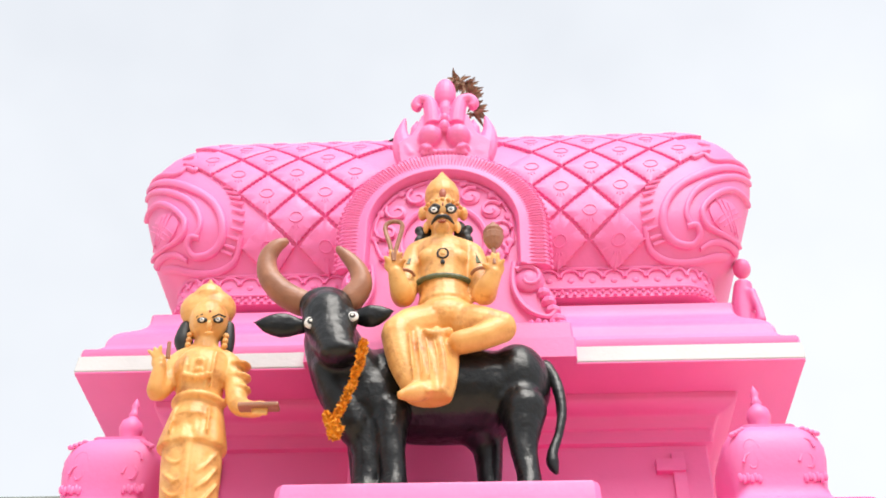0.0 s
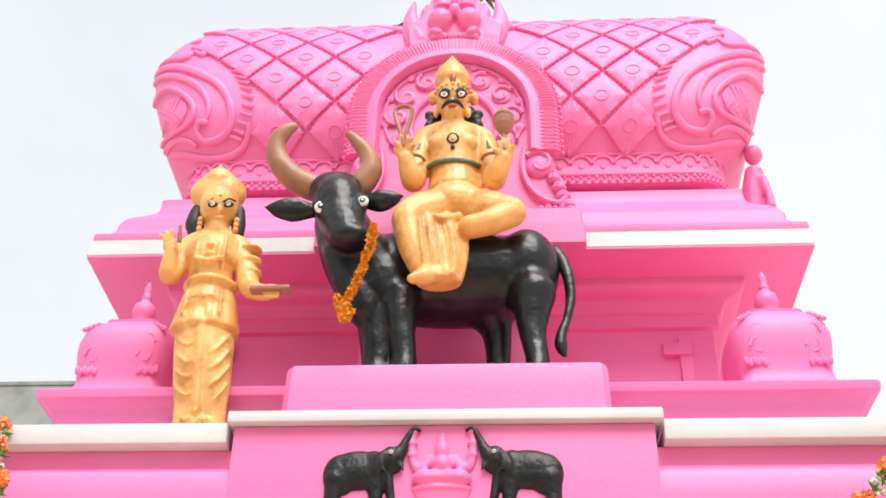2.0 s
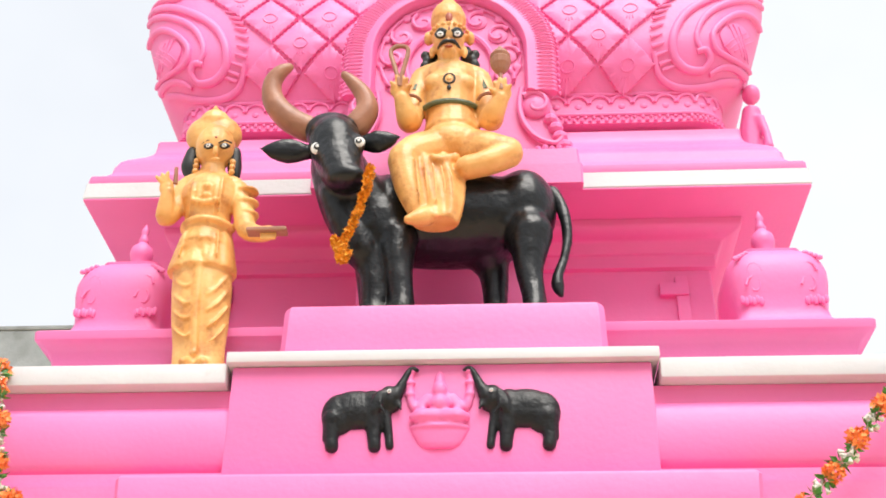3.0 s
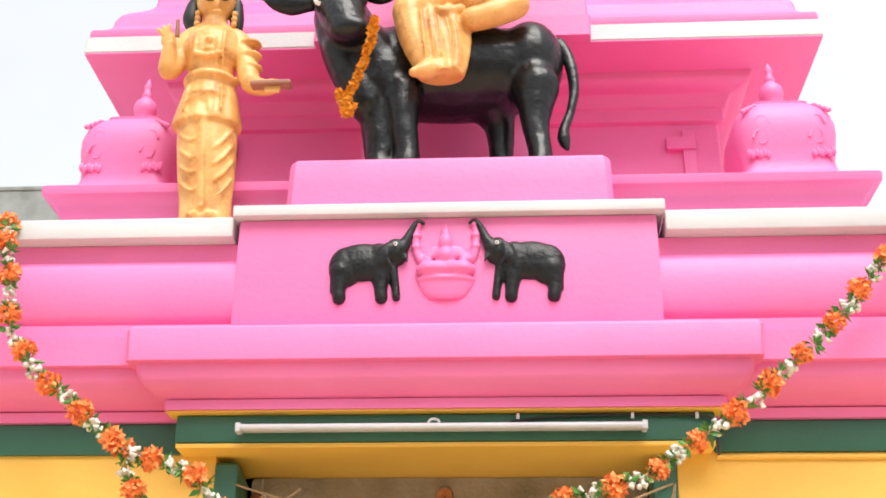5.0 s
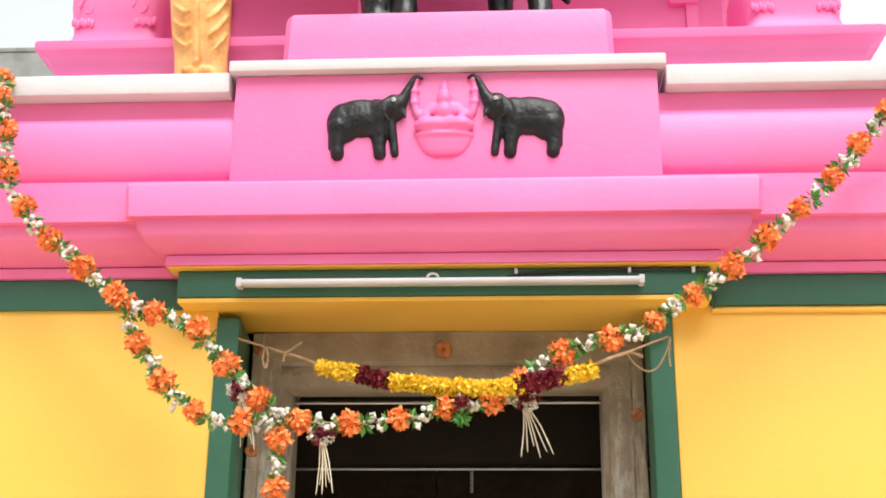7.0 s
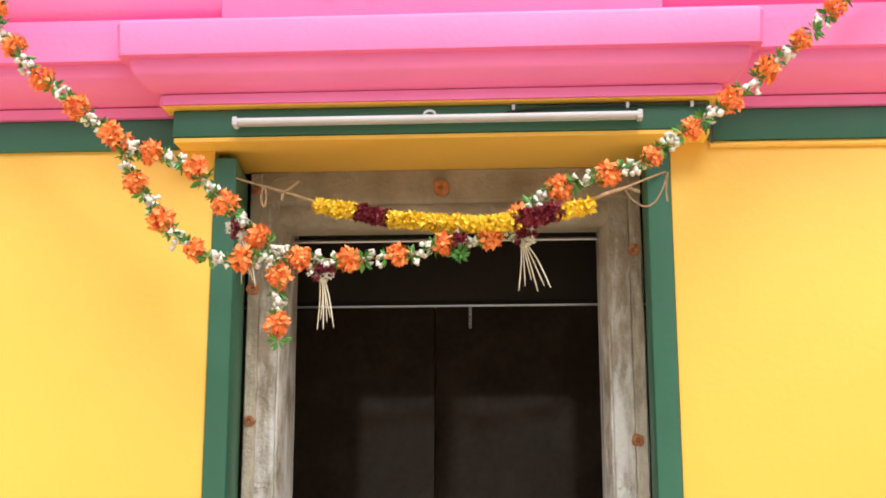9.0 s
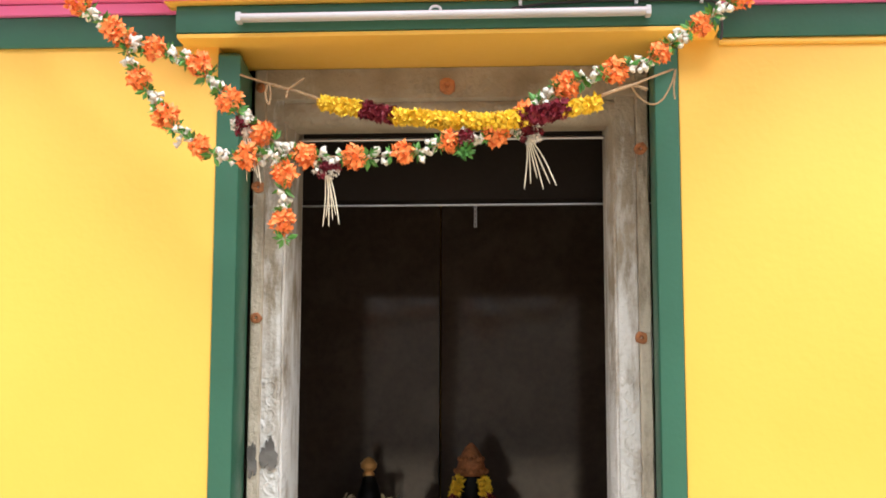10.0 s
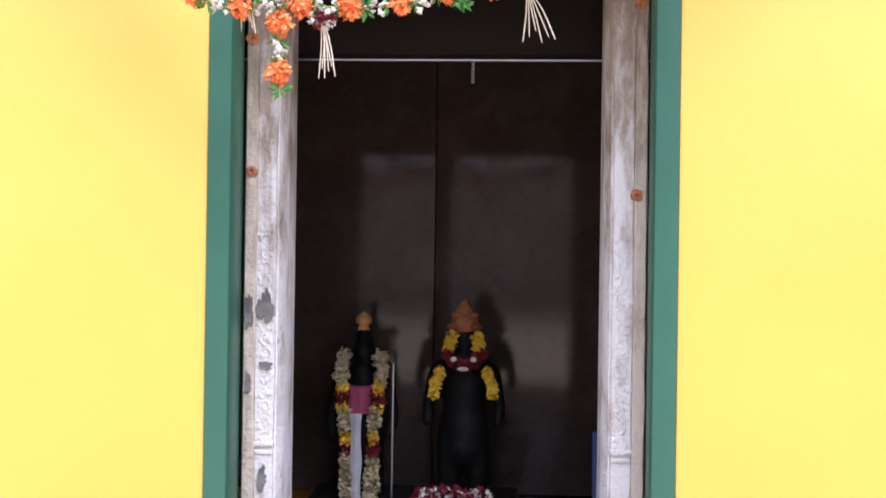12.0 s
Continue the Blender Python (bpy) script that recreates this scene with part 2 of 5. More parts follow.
            rows.append((o0 + (o1 - o0) * math.sin(a), z0 + (z1 - z0) * (1 - math.cos(a))))
    return rows


def tube(bm, pts, radii, sides=8, mat=0, caps=True, flat=1.0):
    """A round limb along points; radii one number or one a point."""
    pts = [Vector(p) for p in pts]
    if not isinstance(radii, (list, tuple)):
        radii = [radii] * len(pts)
    loops, side = [], None
    for i, p in enumerate(pts):
        d = (pts[min(i + 1, len(pts) - 1)] - pts[max(i - 1, 0)]).normalized()
        if side is None:
            side = d.cross(Vector((0.13, 0.95, 0.28))).normalized()
        side = (side - d * side.dot(d)).normalized()
        up = d.cross(side)
        loops.append([p + (side * math.cos(2 * math.pi * k / sides) + up * math.sin(2 * math.pi * k / sides) * flat) * radii[i] for k in range(sides)])
    rings(bm, loops, caps, mat)
    return bm


def smooth_path(pts, per=6):
    """A soft line through points."""
    pts = [Vector(p) for p in pts]
    out = []
    for i in range(len(pts) - 1):
        p0, p1, p2, p3 = pts[max(i - 1, 0)], pts[i], pts[i + 1], pts[min(i + 2, len(pts) - 1)]
        for k in range(per):
            t = k / per
            out.append(0.5 * ((2 * p1) + (p2 - p0) * t + (2 * p0 - 5 * p1 + 4 * p2 - p3) * t * t + (3 * p1 - p0 - 3 * p2 + p3) * t ** 3))
    out.append(pts[-1])
    return out


def ball(bm, c, r, seg=12, mat=0, rot=(0, 0, 0)):
    """An ellipsoid with three half-axes."""
    r = r if isinstance(r, (list, tuple)) else (r, r, r)
    m = pose(*c, *rot) @ Matrix.Diagonal((*r, 1))
    g = bmesh.ops.create_uvsphere(bm, u_segments=seg, v_segments=max(seg * 2 // 3, 5), radius=1, matrix=m)
    for f in {f for v in g["verts"] for f in v.link_faces}:
        f.material_index = mat
    return bm


def spin(bm, cx, cy, profile, sides=24, mat=0):
    """A turned shape: rows of (radius, height)."""
    rings(bm, [[(cx + r * math.cos(2 * math.pi * k / sides), cy + r * math.sin(2 * math.pi * k / sides), z) for k in range(sides)] for r, z in profile], mat=mat)
    return bm


def fused(make, voxel=0.012, passes=4):
    """Lets overlapping limbs grow into one soft skin, as in modelled plaster. make(bm) adds the limbs."""
    bm = bmesh.new()
    make(bm)
    bmesh.ops.recalc_face_normals(bm, faces=bm.faces)
    me = bpy.data.meshes.new("limbs")
    bm.to_mesh(me)
    bm.free()
    ob = new("limbs", me)
    md = ob.modifiers.new("skin", "REMESH")
    md.mode, md.voxel_size, md.use_smooth_shade = "VOXEL", voxel, True
    sm = ob.modifiers.new("soft", "SMOOTH")
    sm.factor, sm.iterations = 0.5, passes
    done = bpy.data.meshes.new_from_object(ob.evaluated_get(bpy.context.evaluated_depsgraph_get()))
    bpy.data.objects.remove(ob)
    bpy.data.meshes.remove(me)
    return done


def add_skin(bm, done, mat):
    """Adds a fused skin to a mesh under construction."""
    n = len(bm.faces)
    bm.from_mesh(done)
    bm.faces.ensure_lookup_table()
    for f in bm.faces[n:]:
        f.material_index = mat
        f.smooth = True
    bpy.data.meshes.remove(done)


# ---- ground and the shrine's walls ----
CX = -0.222
bm = bmesh.new()
bmesh.ops.create_grid(bm, x_segments=60, y_segments=60, size=600)
for v in bm.verts:
    v.co.z = 0.0 if v.co.length < 40 else noise.noise(v.co * 0.01) * 1.5 - 0.8
thing("ground", bm, PAVING, "pale paved ground in front of the shrine", "ground", "structure")

WALL_Y, LEFT, RIGHT, BACK = 3.70, -2.75, 2.30, 6.05
DOOR_L, DOOR_R = -0.925, 0.478
SOFFIT, BEAM_TOP = 2.637, 2.735

bm = bmesh.new()
box(bm, LEFT, DOOR_L, WALL_Y, WALL_Y + 0.30, 0.0, SOFFIT + 0.05)
thing("wall_front_left", bm, YELLOW, "yellow painted plaster wall beside the doorway", "wall", "structure")
bm = bmesh.new()
box(bm, DOOR_R, RIGHT, WALL_Y, WALL_Y + 0.30, 0.0, SOFFIT + 0.05)
thing("wall_front_right", bm, YELLOW, "yellow painted plaster wall beside the doorway", "wall", "structure")
bm = bmesh.new()
box(bm, LEFT, LEFT + 0.2, WALL_Y + 0.304, BACK, 0.0, SOFFIT + 0.05)
thing("wall_west", bm, YELLOW, "yellow painted side wall", "wall", "structure")
bm = bmesh.new()
box(bm, RIGHT - 0.2, RIGHT, WALL_Y + 0.304, BACK, 0.0, SOFFIT + 0.05)
thing("wall_east", bm, YELLOW, "yellow painted side wall", "wall", "structure")
bm = bmesh.new()
box(bm, LEFT + 0.204, RIGHT - 0.204, BACK - 0.2, BACK, 0.0, SOFFIT + 0.05)
thing("wall_back", bm, YELLOW, "yellow painted back wall", "wall", "structure")
# ceiling in the near-black colour that carries the room's shade
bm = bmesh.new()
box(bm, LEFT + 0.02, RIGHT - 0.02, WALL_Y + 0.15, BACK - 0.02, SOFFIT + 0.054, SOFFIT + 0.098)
thing("ceiling", bm, SHADED_WALL, "plaster ceiling of the sanctum, coloured near-black for the room's shade", "ceiling", "structure")
bm = bmesh.new()
box(bm, DOOR_L + 0.06, DOOR_R - 0.06, WALL_Y + 0.1, BACK - 0.22, 0.0, 0.45)
thing("floor", bm, GRANITE, "dark polished stone floor of the sanctum", "floor", "structure")
bm = bmesh.new()
box(bm, DOOR_L - 0.25, DOOR_R + 0.25, 3.30, WALL_Y - 0.004, 0.0, 0.22)
box(bm, DOOR_L + 0.004, DOOR_R - 0.004, 3.50, 3.78, 0.224, 0.44)
thing("door_steps", bm, STONE, "worn stone steps below the doorway", "steps", "structure")

# unseen wall added behind the camera: fills the granite's reflection, bounces light back
bm = bmesh.new()
box(bm, -12.0, 12.0, -6.3, -6.0, 0.0, 4.2, 0.02)
thing("wall_unseen", bm, UNSEEN_WALL, "unseen plain grey wall added for the granite's reflection", "wall", "structure")

# green bands of the beam
for a, b, nm in ((LEFT - 0.01, DOOR_L - 0.113, "beam_left"), (DOOR_R + 0.117, RIGHT + 0.01, "beam_right")):
    bm = bmesh.new()
    box(bm, a, b, WALL_Y - 0.012, WALL_Y + 0.2, SOFFIT, BEAM_TOP, 0.004)
    thing(nm, bm, GREEN, "dark green painted band along the wall top", "beam", "structure")
# raised rib where the plaster stops under the right-hand band
bm = bmesh.new()
tube(bm, [(0.60 + 0.2 * k, WALL_Y - 0.004, SOFFIT - 0.014 + 0.001 * math.sin(k * 2.1)) for k in range(9)], 0.009, 8)
thing("plaster_rib", bm, YELLOW, "thin rounded plaster rib under the green band", "trim", "structure")

# porch lintel: green face, yellow soffit
LX0, LX1, LY = -1.0335, 0.5895, 3.60
lintel = holder("porch_lintel", "projecting door lintel with green face and yellow soffit", "lintel", (CX, LY, SOFFIT), "structure")
bm = bmesh.new()
box(bm, LX0, LX1, LY, 3.97, SOFFIT + 0.012, BEAM_TOP - 0.002, 0.005)
part("face", bm, GREEN, lintel, "dark green face")
bm = bmesh.new()
box(bm, LX0 + 0.004, LX1 - 0.004, LY + 0.004, 3.975, SOFFIT - 0.004, SOFFIT + 0.010, 0.002)
part("soffit", bm, YELLOW, lintel, "yellow underside")
bm = bmesh.new()
box(bm, LX0 - 0.028, LX1 + 0.028, LY - 0.028, LY + 0.05, BEAM_TOP, BEAM_TOP + 0.006, 0.002)
part("edge_strip", bm, YELLOW, lintel, "thin yellow strip")

# green door jambs, recessed behind the wall face
for outer, front, rear in ((DOOR_L + 0.0015, -0.853, -0.876), (DOOR_R - 0.0015, 0.4045, 0.4185)):
    bm = bmesh.new()
    k = 0.010 if front > outer else -0.010
    plan = [(outer, 3.694), (front - k, 3.694), (front - k * 0.3, 3.697), (front, 3.704), (rear, 3.953), (outer, 3.953)]
    loops = [[(x, y, z) for x, y in plan] for z in (0.44, 1.2, 2.604)]
    loops.append([(x + (outer - x) * 0.10, y + (3.95 - y) * 0.03, 2.613) for x, y in plan])
    loops.append([(x + (outer - x) * 0.22, y + (3.95 - y) * 0.06, 2.617) for x, y in plan])
    rings(bm, loops)
    thing("door_jamb", bm, GREEN, "narrow green painted jamb with a few chips", "door jamb", "structure", "door jambs")

# ---- carved stone door frame ----
FX0, FX1, FY = -0.867, 0.415, 3.955
OX0, OX1, OZ = -0.743, 0.284, 2.44
frame_top = SOFFIT - 0.006
door = holder("door_1", "weathered carved stone door frame round a dark open doorway", "door frame", (CX, FY, 0.44), "structure")


def carved_post(x0, x1, sign):
    """An upright with a flat outer band, a groove and a carved inner band."""
    bm = bmesh.new()
    w = x1 - x0
    xs = [0.0, 0.27, 0.29, 0.31, 0.33, 0.80, 0.83, 0.86, 1.0]
    ds = [0.004, 0.0, 0.012, 0.012, 0.004, 0.004, 0.016, 0.016, 0.055]
    loops = []
    n = 90
    for i in range(n + 1):
        z = 0.44 + (frame_top - 0.44) * i / n
        row = []
        for k, (u, dp) in enumerate(zip(xs, ds)):
            uu = u if sign > 0 else 1 - u
            wob = noise.noise(Vector((u * 3, sign, z * 5))) * 0.004
            row.append((x0 + w * uu + wob * 0.6, FY + dp + noise.noise(Vector((u * 9, sign * 2, z * 14))) * 0.0025, z))
        row.append((x1 if sign > 0 else x0, FY + 0.22, z))
        row.append((x0 if sign > 0 else x1, FY + 0.22, z))
        loops.append(row)
    rings(bm, loops)
    return bm


for x0, x1, s in ((FX0, OX0, 1), (OX1, FX1, -1)):
    post = part("post", carved_post(x0, x1, s), PALE_STONE, door, "limewashed carved upright", 50)
    # outer band in bare stone
    bm = bmesh.new()
    a, b = (x0 + 0.001, x0 + 0.040) if s > 0 else (x1 - 0.040, x1 - 0.001)
    loops = []
    for i in range(61):
        z = 0.445 + (frame_top - 0.45) * i / 60
        j = noise.noise(Vector((z * 6, s, 3))) * 0.004
        loops.append([(a, FY - 0.004, z), (a + 0.004, FY - 0.009, z), (b - 0.004 + j, FY - 0.009, z), (b + j, FY - 0.003, z), (b + j, FY + 0.01, z), (a, FY + 0.01, z)])
    rings(bm, loops)
    part("outer_band", bm, CREAM_STONE, post, "thinly limewashed brown stone band", 50)
    mid = x0 + (x1 - x0) * (0.56 if s > 0 else 0.44)
    # carved creeper and block low on the inner band
    bm = bmesh.new()
    rng = random.Random(7 + s)
    z = 0.965
    while z < 1.62:
        w = rng.uniform(0.014, 0.026)
        sgn = rng.choice((1, -1))
        spiral = [(mid + rng.uniform(-0.003, 0.003) + sgn * (w - 0.0016 * j) * math.cos(0.6 * j - 1.5), FY + 0.0045, z + (w - 0.0016 * j) * 1.25 * math.sin(0.6 * j - 1.5)) for j in range(9)]
        tube(bm, spiral, [0.0052 - 0.0004 * j for j in range(9)], 6)
        for q in range(3):
            ball(bm, (mid - sgn * rng.uniform(0.004, 0.026), FY + 0.005, z + rng.uniform(-0.02, 0.02)), (rng.uniform(0.006, 0.012), 0.004, rng.uniform(0.008, 0.018)), 7)
        z += w * 1.7 + 0.012
    part("carved_creeper", bm, PALE_STONE, post, "worn carved creeper")
    bm = bmesh.new()
    box(bm, mid - 0.036, mid + 0.034, FY - 0.006, FY + 0.03, 0.93, 0.945, 0.003)
    box(bm, mid - 0.031, mid + 0.029, FY - 0.002, FY + 0.03, 0.905, 0.918, 0.003)
    part("carved_block", bm, PALE_STONE, post, "small carved base block")

bm = bmesh.new()
loops = []
for i in range(71):
    x = OX0 - 0.10 + (OX1 - OX0 + 0.20) * i / 70
    e = noise.noise(Vector((x * 7, 2, 0))) * 0.004
    loops.append([(x, FY + 0.002 + e, frame_top), (x, FY + 0.001 + e, 2.53), (x, FY + 0.014, 2.52), (x, FY + 0.006, 2.51), (x, FY + 0.007 + e, 2.462), (x, FY + 0.03, OZ), (x, FY + 0.12, OZ), (x, FY + 0.12, frame_top)])
rings(bm, loops)
head = part("head", bm, STONE, door, "bare brown stone head", 50)


def plug(x, z, r, parent):
    """A rust-coloured clay plug round a nail hole."""
    bm = bmesh.new()
    prof = []
    for k in range(10):
        a = 2 * math.pi * k / 10
        prof.append(r * (1 + 0.28 * noise.noise(Vector((x * 9 + math.cos(a) * 1.5, z * 7, math.sin(a) * 1.5)))))
    loops = [[(x + q * s * math.cos(2 * math.pi * k / 10), FY - 0.010 - d, z + q * s * math.sin(2 * math.pi * k / 10)) for k, q in enumerate(prof)]
             for s, d in ((1.0, -0.01), (0.9, 0.004), (0.5, 0.007), (0.3, 0.006), (0.2, 0.0), (0.05, -0.004))]
    rings(bm, loops)
    part("clay_plug", bm, RUST, parent, "rust-orange clay plug")


plug(-0.233, 2.568, 0.030, head)
plug(-0.845, 2.568, 0.018, head)
plug(-0.848, 2.237, 0.022, door)
plug(-0.846, 1.812, 0.022, door)
plug(0.389, 2.352, 0.023, door)
plug(0.380, 1.748, 0.021, door)

# black stains where oil and soot have run on the left upright
bm = bmesh.new()
for cx, cz, rx, rz, out in ((-0.797, 1.375, 0.022, 0.055, 0.004), (-0.846, 1.36, 0.014, 0.06, 0.0135), (-0.792, 1.19, 0.018, 0.014, 0.004), (-0.847, 1.13, 0.009, 0.035, 0.0135), (-0.80, 0.83, 0.014, 0.04, 0.004)):
    n = 44
    ring = []
    for k in range(n):
        a = 2 * math.pi * k / n
        here = Vector((cx * 9 + 1.2 * math.cos(a), cz * 5 + 1.2 * math.sin(a), 4))
        q = 1 + 0.5 * noise.noise(here) + 0.35 * noise.noise(here * 3.1) + 0.2 * noise.noise(here * 7)
        ring.append((cx + rx * q * math.cos(a), FY - out + 0.006, cz + rz * q * math.sin(a)))
    rings(bm, [[(x, y, z) for x, y, z in ring], [(x, y - 0.007, z) for x, y, z in ring]])
part("soot_stain", bm, STAIN, door, "black oily stain", 20)

# ---- cornice of the porch ----
bm = bmesh.new()
mould(bm, LX0, LX1, LY, 3.95, [(0.0364, 2.741), (0.0364, 2.771), (0.028, 2.773)] + curve_profile(0.028, 2.775, 0.1136, 2.862, "roll", 10)
      + [(0.1378, 2.864), (0.144, 2.960), (0.138, 2.972), (0.02, 2.990)], 0.012)
thing("cornice_porch", bm, PINK, "pink painted moulded cornice over the door", "cornice", "structure")

# ---- cornice along the whole front, in two lengths ----
for a, b, nm in ((LEFT, DOOR_L + 0.0, "cornice_left"), (DOOR_R + 0.0, RIGHT, "cornice_right")):
    prof = [(0.030, 2.737), (0.035, 2.766), (0.022, 2.769)] + curve_profile(0.022, 2.771, 0.150, 2.870, "roll", 10) + [(0.172, 2.872), (0.172, 2.964), (0.150, 2.970), (0.148, 3.013)]
    for i in range(13):
        q = radians(-90 + 180 * i / 12)
        prof.append((0.118 + 0.040 * math.cos(q), 3.128 + 0.112 * math.sin(q)))
    prof += [(0.112, 3.246), (0.112, 3.306)]
    bm = bmesh.new()
    mould(bm, a, b, WALL_Y, BACK, prof, 0.01)
    thing(nm, bm, PINK, "pink painted cornice with a rounded roll", "cornice", "structure")
    bm = bmesh.new()
    s0, s1 = (a - 0.15, -0.8995) if a < 0 else (0.4795, b + 0.15)
    box(bm, s0, s1, 3.53, BACK + 0.1, 3.308, 3.379, 0.008)
    thing("coping_slab", bm, WHITE, "white painted coping slab on the parapet", "coping", "structure", "coping slabs")

# centre panel that carries the elephants
bm = bmesh.new()
box(bm, -0.882, 0.4545, 3.54, 4.3, 2.975, 3.368, 0.008)
thing("parapet_panel", bm, PINK, "plain pink parapet panel above the door cornice", "panel", "structure")
bm = bmesh.new()
box(bm, -0.8995, 0.4795, 3.508, 4.4, 3.370, 3.4085, 0.006)
thing("coping_slab", bm, WHITE, "white painted coping slab over the elephant panel", "coping", "structure", "coping slabs")
bm = bmesh.new()
mould(bm, -0.738, 0.3225, 3.56, 4.05, [(0.004, 3.4085), (0.002, 3.50), (0.0, 3.585), (-0.006, 3.602), (-0.02, 3.608)], 0.02)
thing("pedestal", bm, PINK, "pink painted pedestal under the buffalo statue", "pedestal", "structure")

# ---- tower base ----
TX0, TX1 = -1.552, 1.157
bm = bmesh.new()
mould(bm, TX0, TX1, 3.72, 5.7, [(0.0, 3.38), (0.0, 3.41)] + curve_profile(0.0, 3.412, 0.060, 3.545, "cove", 8) + [(0.062, 3.55), (0.064, 3.575), (0.055, 3.582)], 0.01)
thing("tower_base", bm, PINK, "pink moulded base course of the tower", "base course", "structure")

# tower wall with its mouldings
bm = bmesh.new()
mould(bm, -1.275, 0.831, 4.29, 5.4, [(0.0, 3.58), (0.0, 4.155), (0.022, 4.160), (0.024, 4.215), (0.034, 4.22), (0.05, 4.258), (0.055, 4.265)]
      + curve_profile(0.06, 4.27, 0.127, 4.318, "roll", 7) + [(0.13, 4.326)], 0.008)
tower = thing("tower_wall", bm, PINK, "pink tower wall with moulded courses under the eave", "wall", "structure")
for sx in (0.70, -1.145):
    bm = bmesh.new()
    box(bm, sx - 0.02, sx + 0.03, 4.272, 4.295, 3.59, 4.12, 0.004)
    box(bm, sx - 0.085, sx + 0.03, 4.262, 4.294, 4.03, 4.085, 0.004)
    part("pilaster", bm, PINK, tower)
# centre bay
bm = bmesh.new()
mould(bm, -0.587, 0.133, 4.15, 4.5, [(0.0, 3.58), (0.0, 4.2), (0.02, 4.21), (0.02, 4.26), (0.06, 4.30), (0.06, 4.32)], 0.008)
bay = thing("centre_bay", bm, PINK, "projecting pink bay of the tower", "bay", "structure")
bm = bmesh.new()
mould(bm, -0.755, 0.310, 3.90, 4.6, [(0.0, 4.328), (0.0, 4.42), (-0.008, 4.425), (-0.012, 4.50), (-0.03, 4.515)], 0.008)
part("bay_eave", bm, PINK, bay)

# eave: white fascia, pink fillet and roof
EX0, EX1, EYV = -1.673, 1.190, 3.95
eave = holder("tower_eave", "broad flat tower eave with a white painted edge", "eave", (CX, EYV, 4.325), "structure")
bm = bmesh.new()
mould(bm, EX0, EX1, EYV, 5.65, [(0.0, 4.327), (0.0, 4.333)], 0.004)
part("underside", bm, PINK, eave, "pink underside")
bm = bmesh.new()
mould(bm, EX0, EX1, EYV, 5.65, [(0.0, 4.3335), (0.003, 4.338), (0.0, 4.408)], 0.004)
part("fascia", bm, WHITE, eave, "white painted edge")
bm = bmesh.new()
mould(bm, EX0, EX1, EYV, 5.65, [(-0.004, 4.4085), (-0.002, 4.412), (-0.004, 4.446), (-0.03, 4.455), (-0.062, 4.50)] + curve_profile(-0.066, 4.515, -0.19, 4.735, "cyma", 8) + [(-0.19, 4.758), (-0.21, 4.765)], 0.012)
part("roof_slope", bm, PINK, eave, "pink sloping roof")

# ---- barrel roof ----
YC, ZB = 4.77, 5.22
A_DEPTH, A_TOP = 0.715, 0.94
HALF, BULGE = 1.35, 0.165
BX = -0.232


def barrel_ring(s):
    """Half-width, half-depth, corner radius and height at s: below 0 the neck, 0 the belly, 1 the ridge."""
    if s >= 0:
        a = s * math.pi / 2
        c = math.cos(a)
        draw_in = 0.0 if s < 0.55 else 0.3 * ((s - 0.55) / 0.45) ** 1.6
        hw = HALF + BULGE * math.sin(min(s / 0.45, 1.0) * math.pi / 2) - draw_in
        return hw, A_DEPTH * c, min(0.26 + 0.10 * math.sin(math.pi * min(s, 1.0)), max(A_DEPTH * c * 0.98, 0.01)), ZB + A_TOP * math.sin(a)
    k = -s
    tuck = 0.10 * (1 - math.cos(min(k, 1.0) * math.pi / 2)) if k < 1 else 0.10
    return HALF - tuck * 1.5, A_DEPTH - tuck, 0.26 - tuck, ZB - 0.25 * k


def barrel_point(u, s, lift=0.0):
    """The place on the roof's front at u metres from the middle, height s, lifted off the surface."""
    def at(u, s):
        hw, hd, r, z = barrel_ring(s)
        flat = hw - r
        flat0 = HALF - 0.26
        if abs(u) <= flat0:
            return Vector((BX + u * flat / flat0, YC - hd, z))
        q = min((abs(u) - flat0) / 0.26, math.pi / 2 + 0.9)
        x = flat + r * math.sin(min(q, math.pi / 2))
        y = YC - hd + r * (1 - math.cos(min(q, math.pi / 2))) + max(q - math.pi / 2, 0) * 0.26
        return Vector((BX + math.copysign(x, u), y, z))
    p = at(u, s)
    if not lift:
        return p
    du = at(u + 0.004, s) - at(u - 0.004, s)
    ds = at(u, s + 0.004) - at(u, s - 0.004)
    return p + du.cross(ds).normalized() * lift


bm = bmesh.new()
loops = []
svals = [-1.62, -1.5, -1.3, -1.02, -0.98] + [-0.9 + 0.1 * i for i in range(9)] + [i / 22 for i in range(22)] + [0.985]
for s in svals:
    hw, hd, r, z = barrel_ring(s)
    r = min(r, hd * 0.98)
    ring = []
    for sx, sy, a0 in ((1, -1, -90), (1, 1, 0), (-1, 1, 90), (-1, -1, 180)):
        for k in range(9):
            a = radians(a0 + 90 * k / 8)
            ring.append((BX + sx * (hw - r) + r * math.cos(a), YC + sy * (hd - r) + r * math.sin(a), z))
    loops.append(ring)
rings(bm, loops)
barrel = thing("barrel_roof", bm, PINK, "pink wagon-shaped tower roof with carved diamonds", "roof", "structure", smooth=50)


# ---- carving on the barrel roof ----
def arc_to_s(length):
    """Height s on the roof for a length measured over its skin from the neck."""
    return length / 0.25 - 1 if length < 0.25 else (length - 0.25) / 1.29


def over(s):
    """Length over the skin from the neck for a height s."""
    return 0.25 * (s + 1) if s < 0 else 0.25 + 1.29 * s


def on_roof(u, length, lift=0.0):
    return barrel_point(u, arc_to_s(length), lift)


def diamond(cu, cl):
    """A raised diamond with toothed edges and a small boss, bent to the roof."""
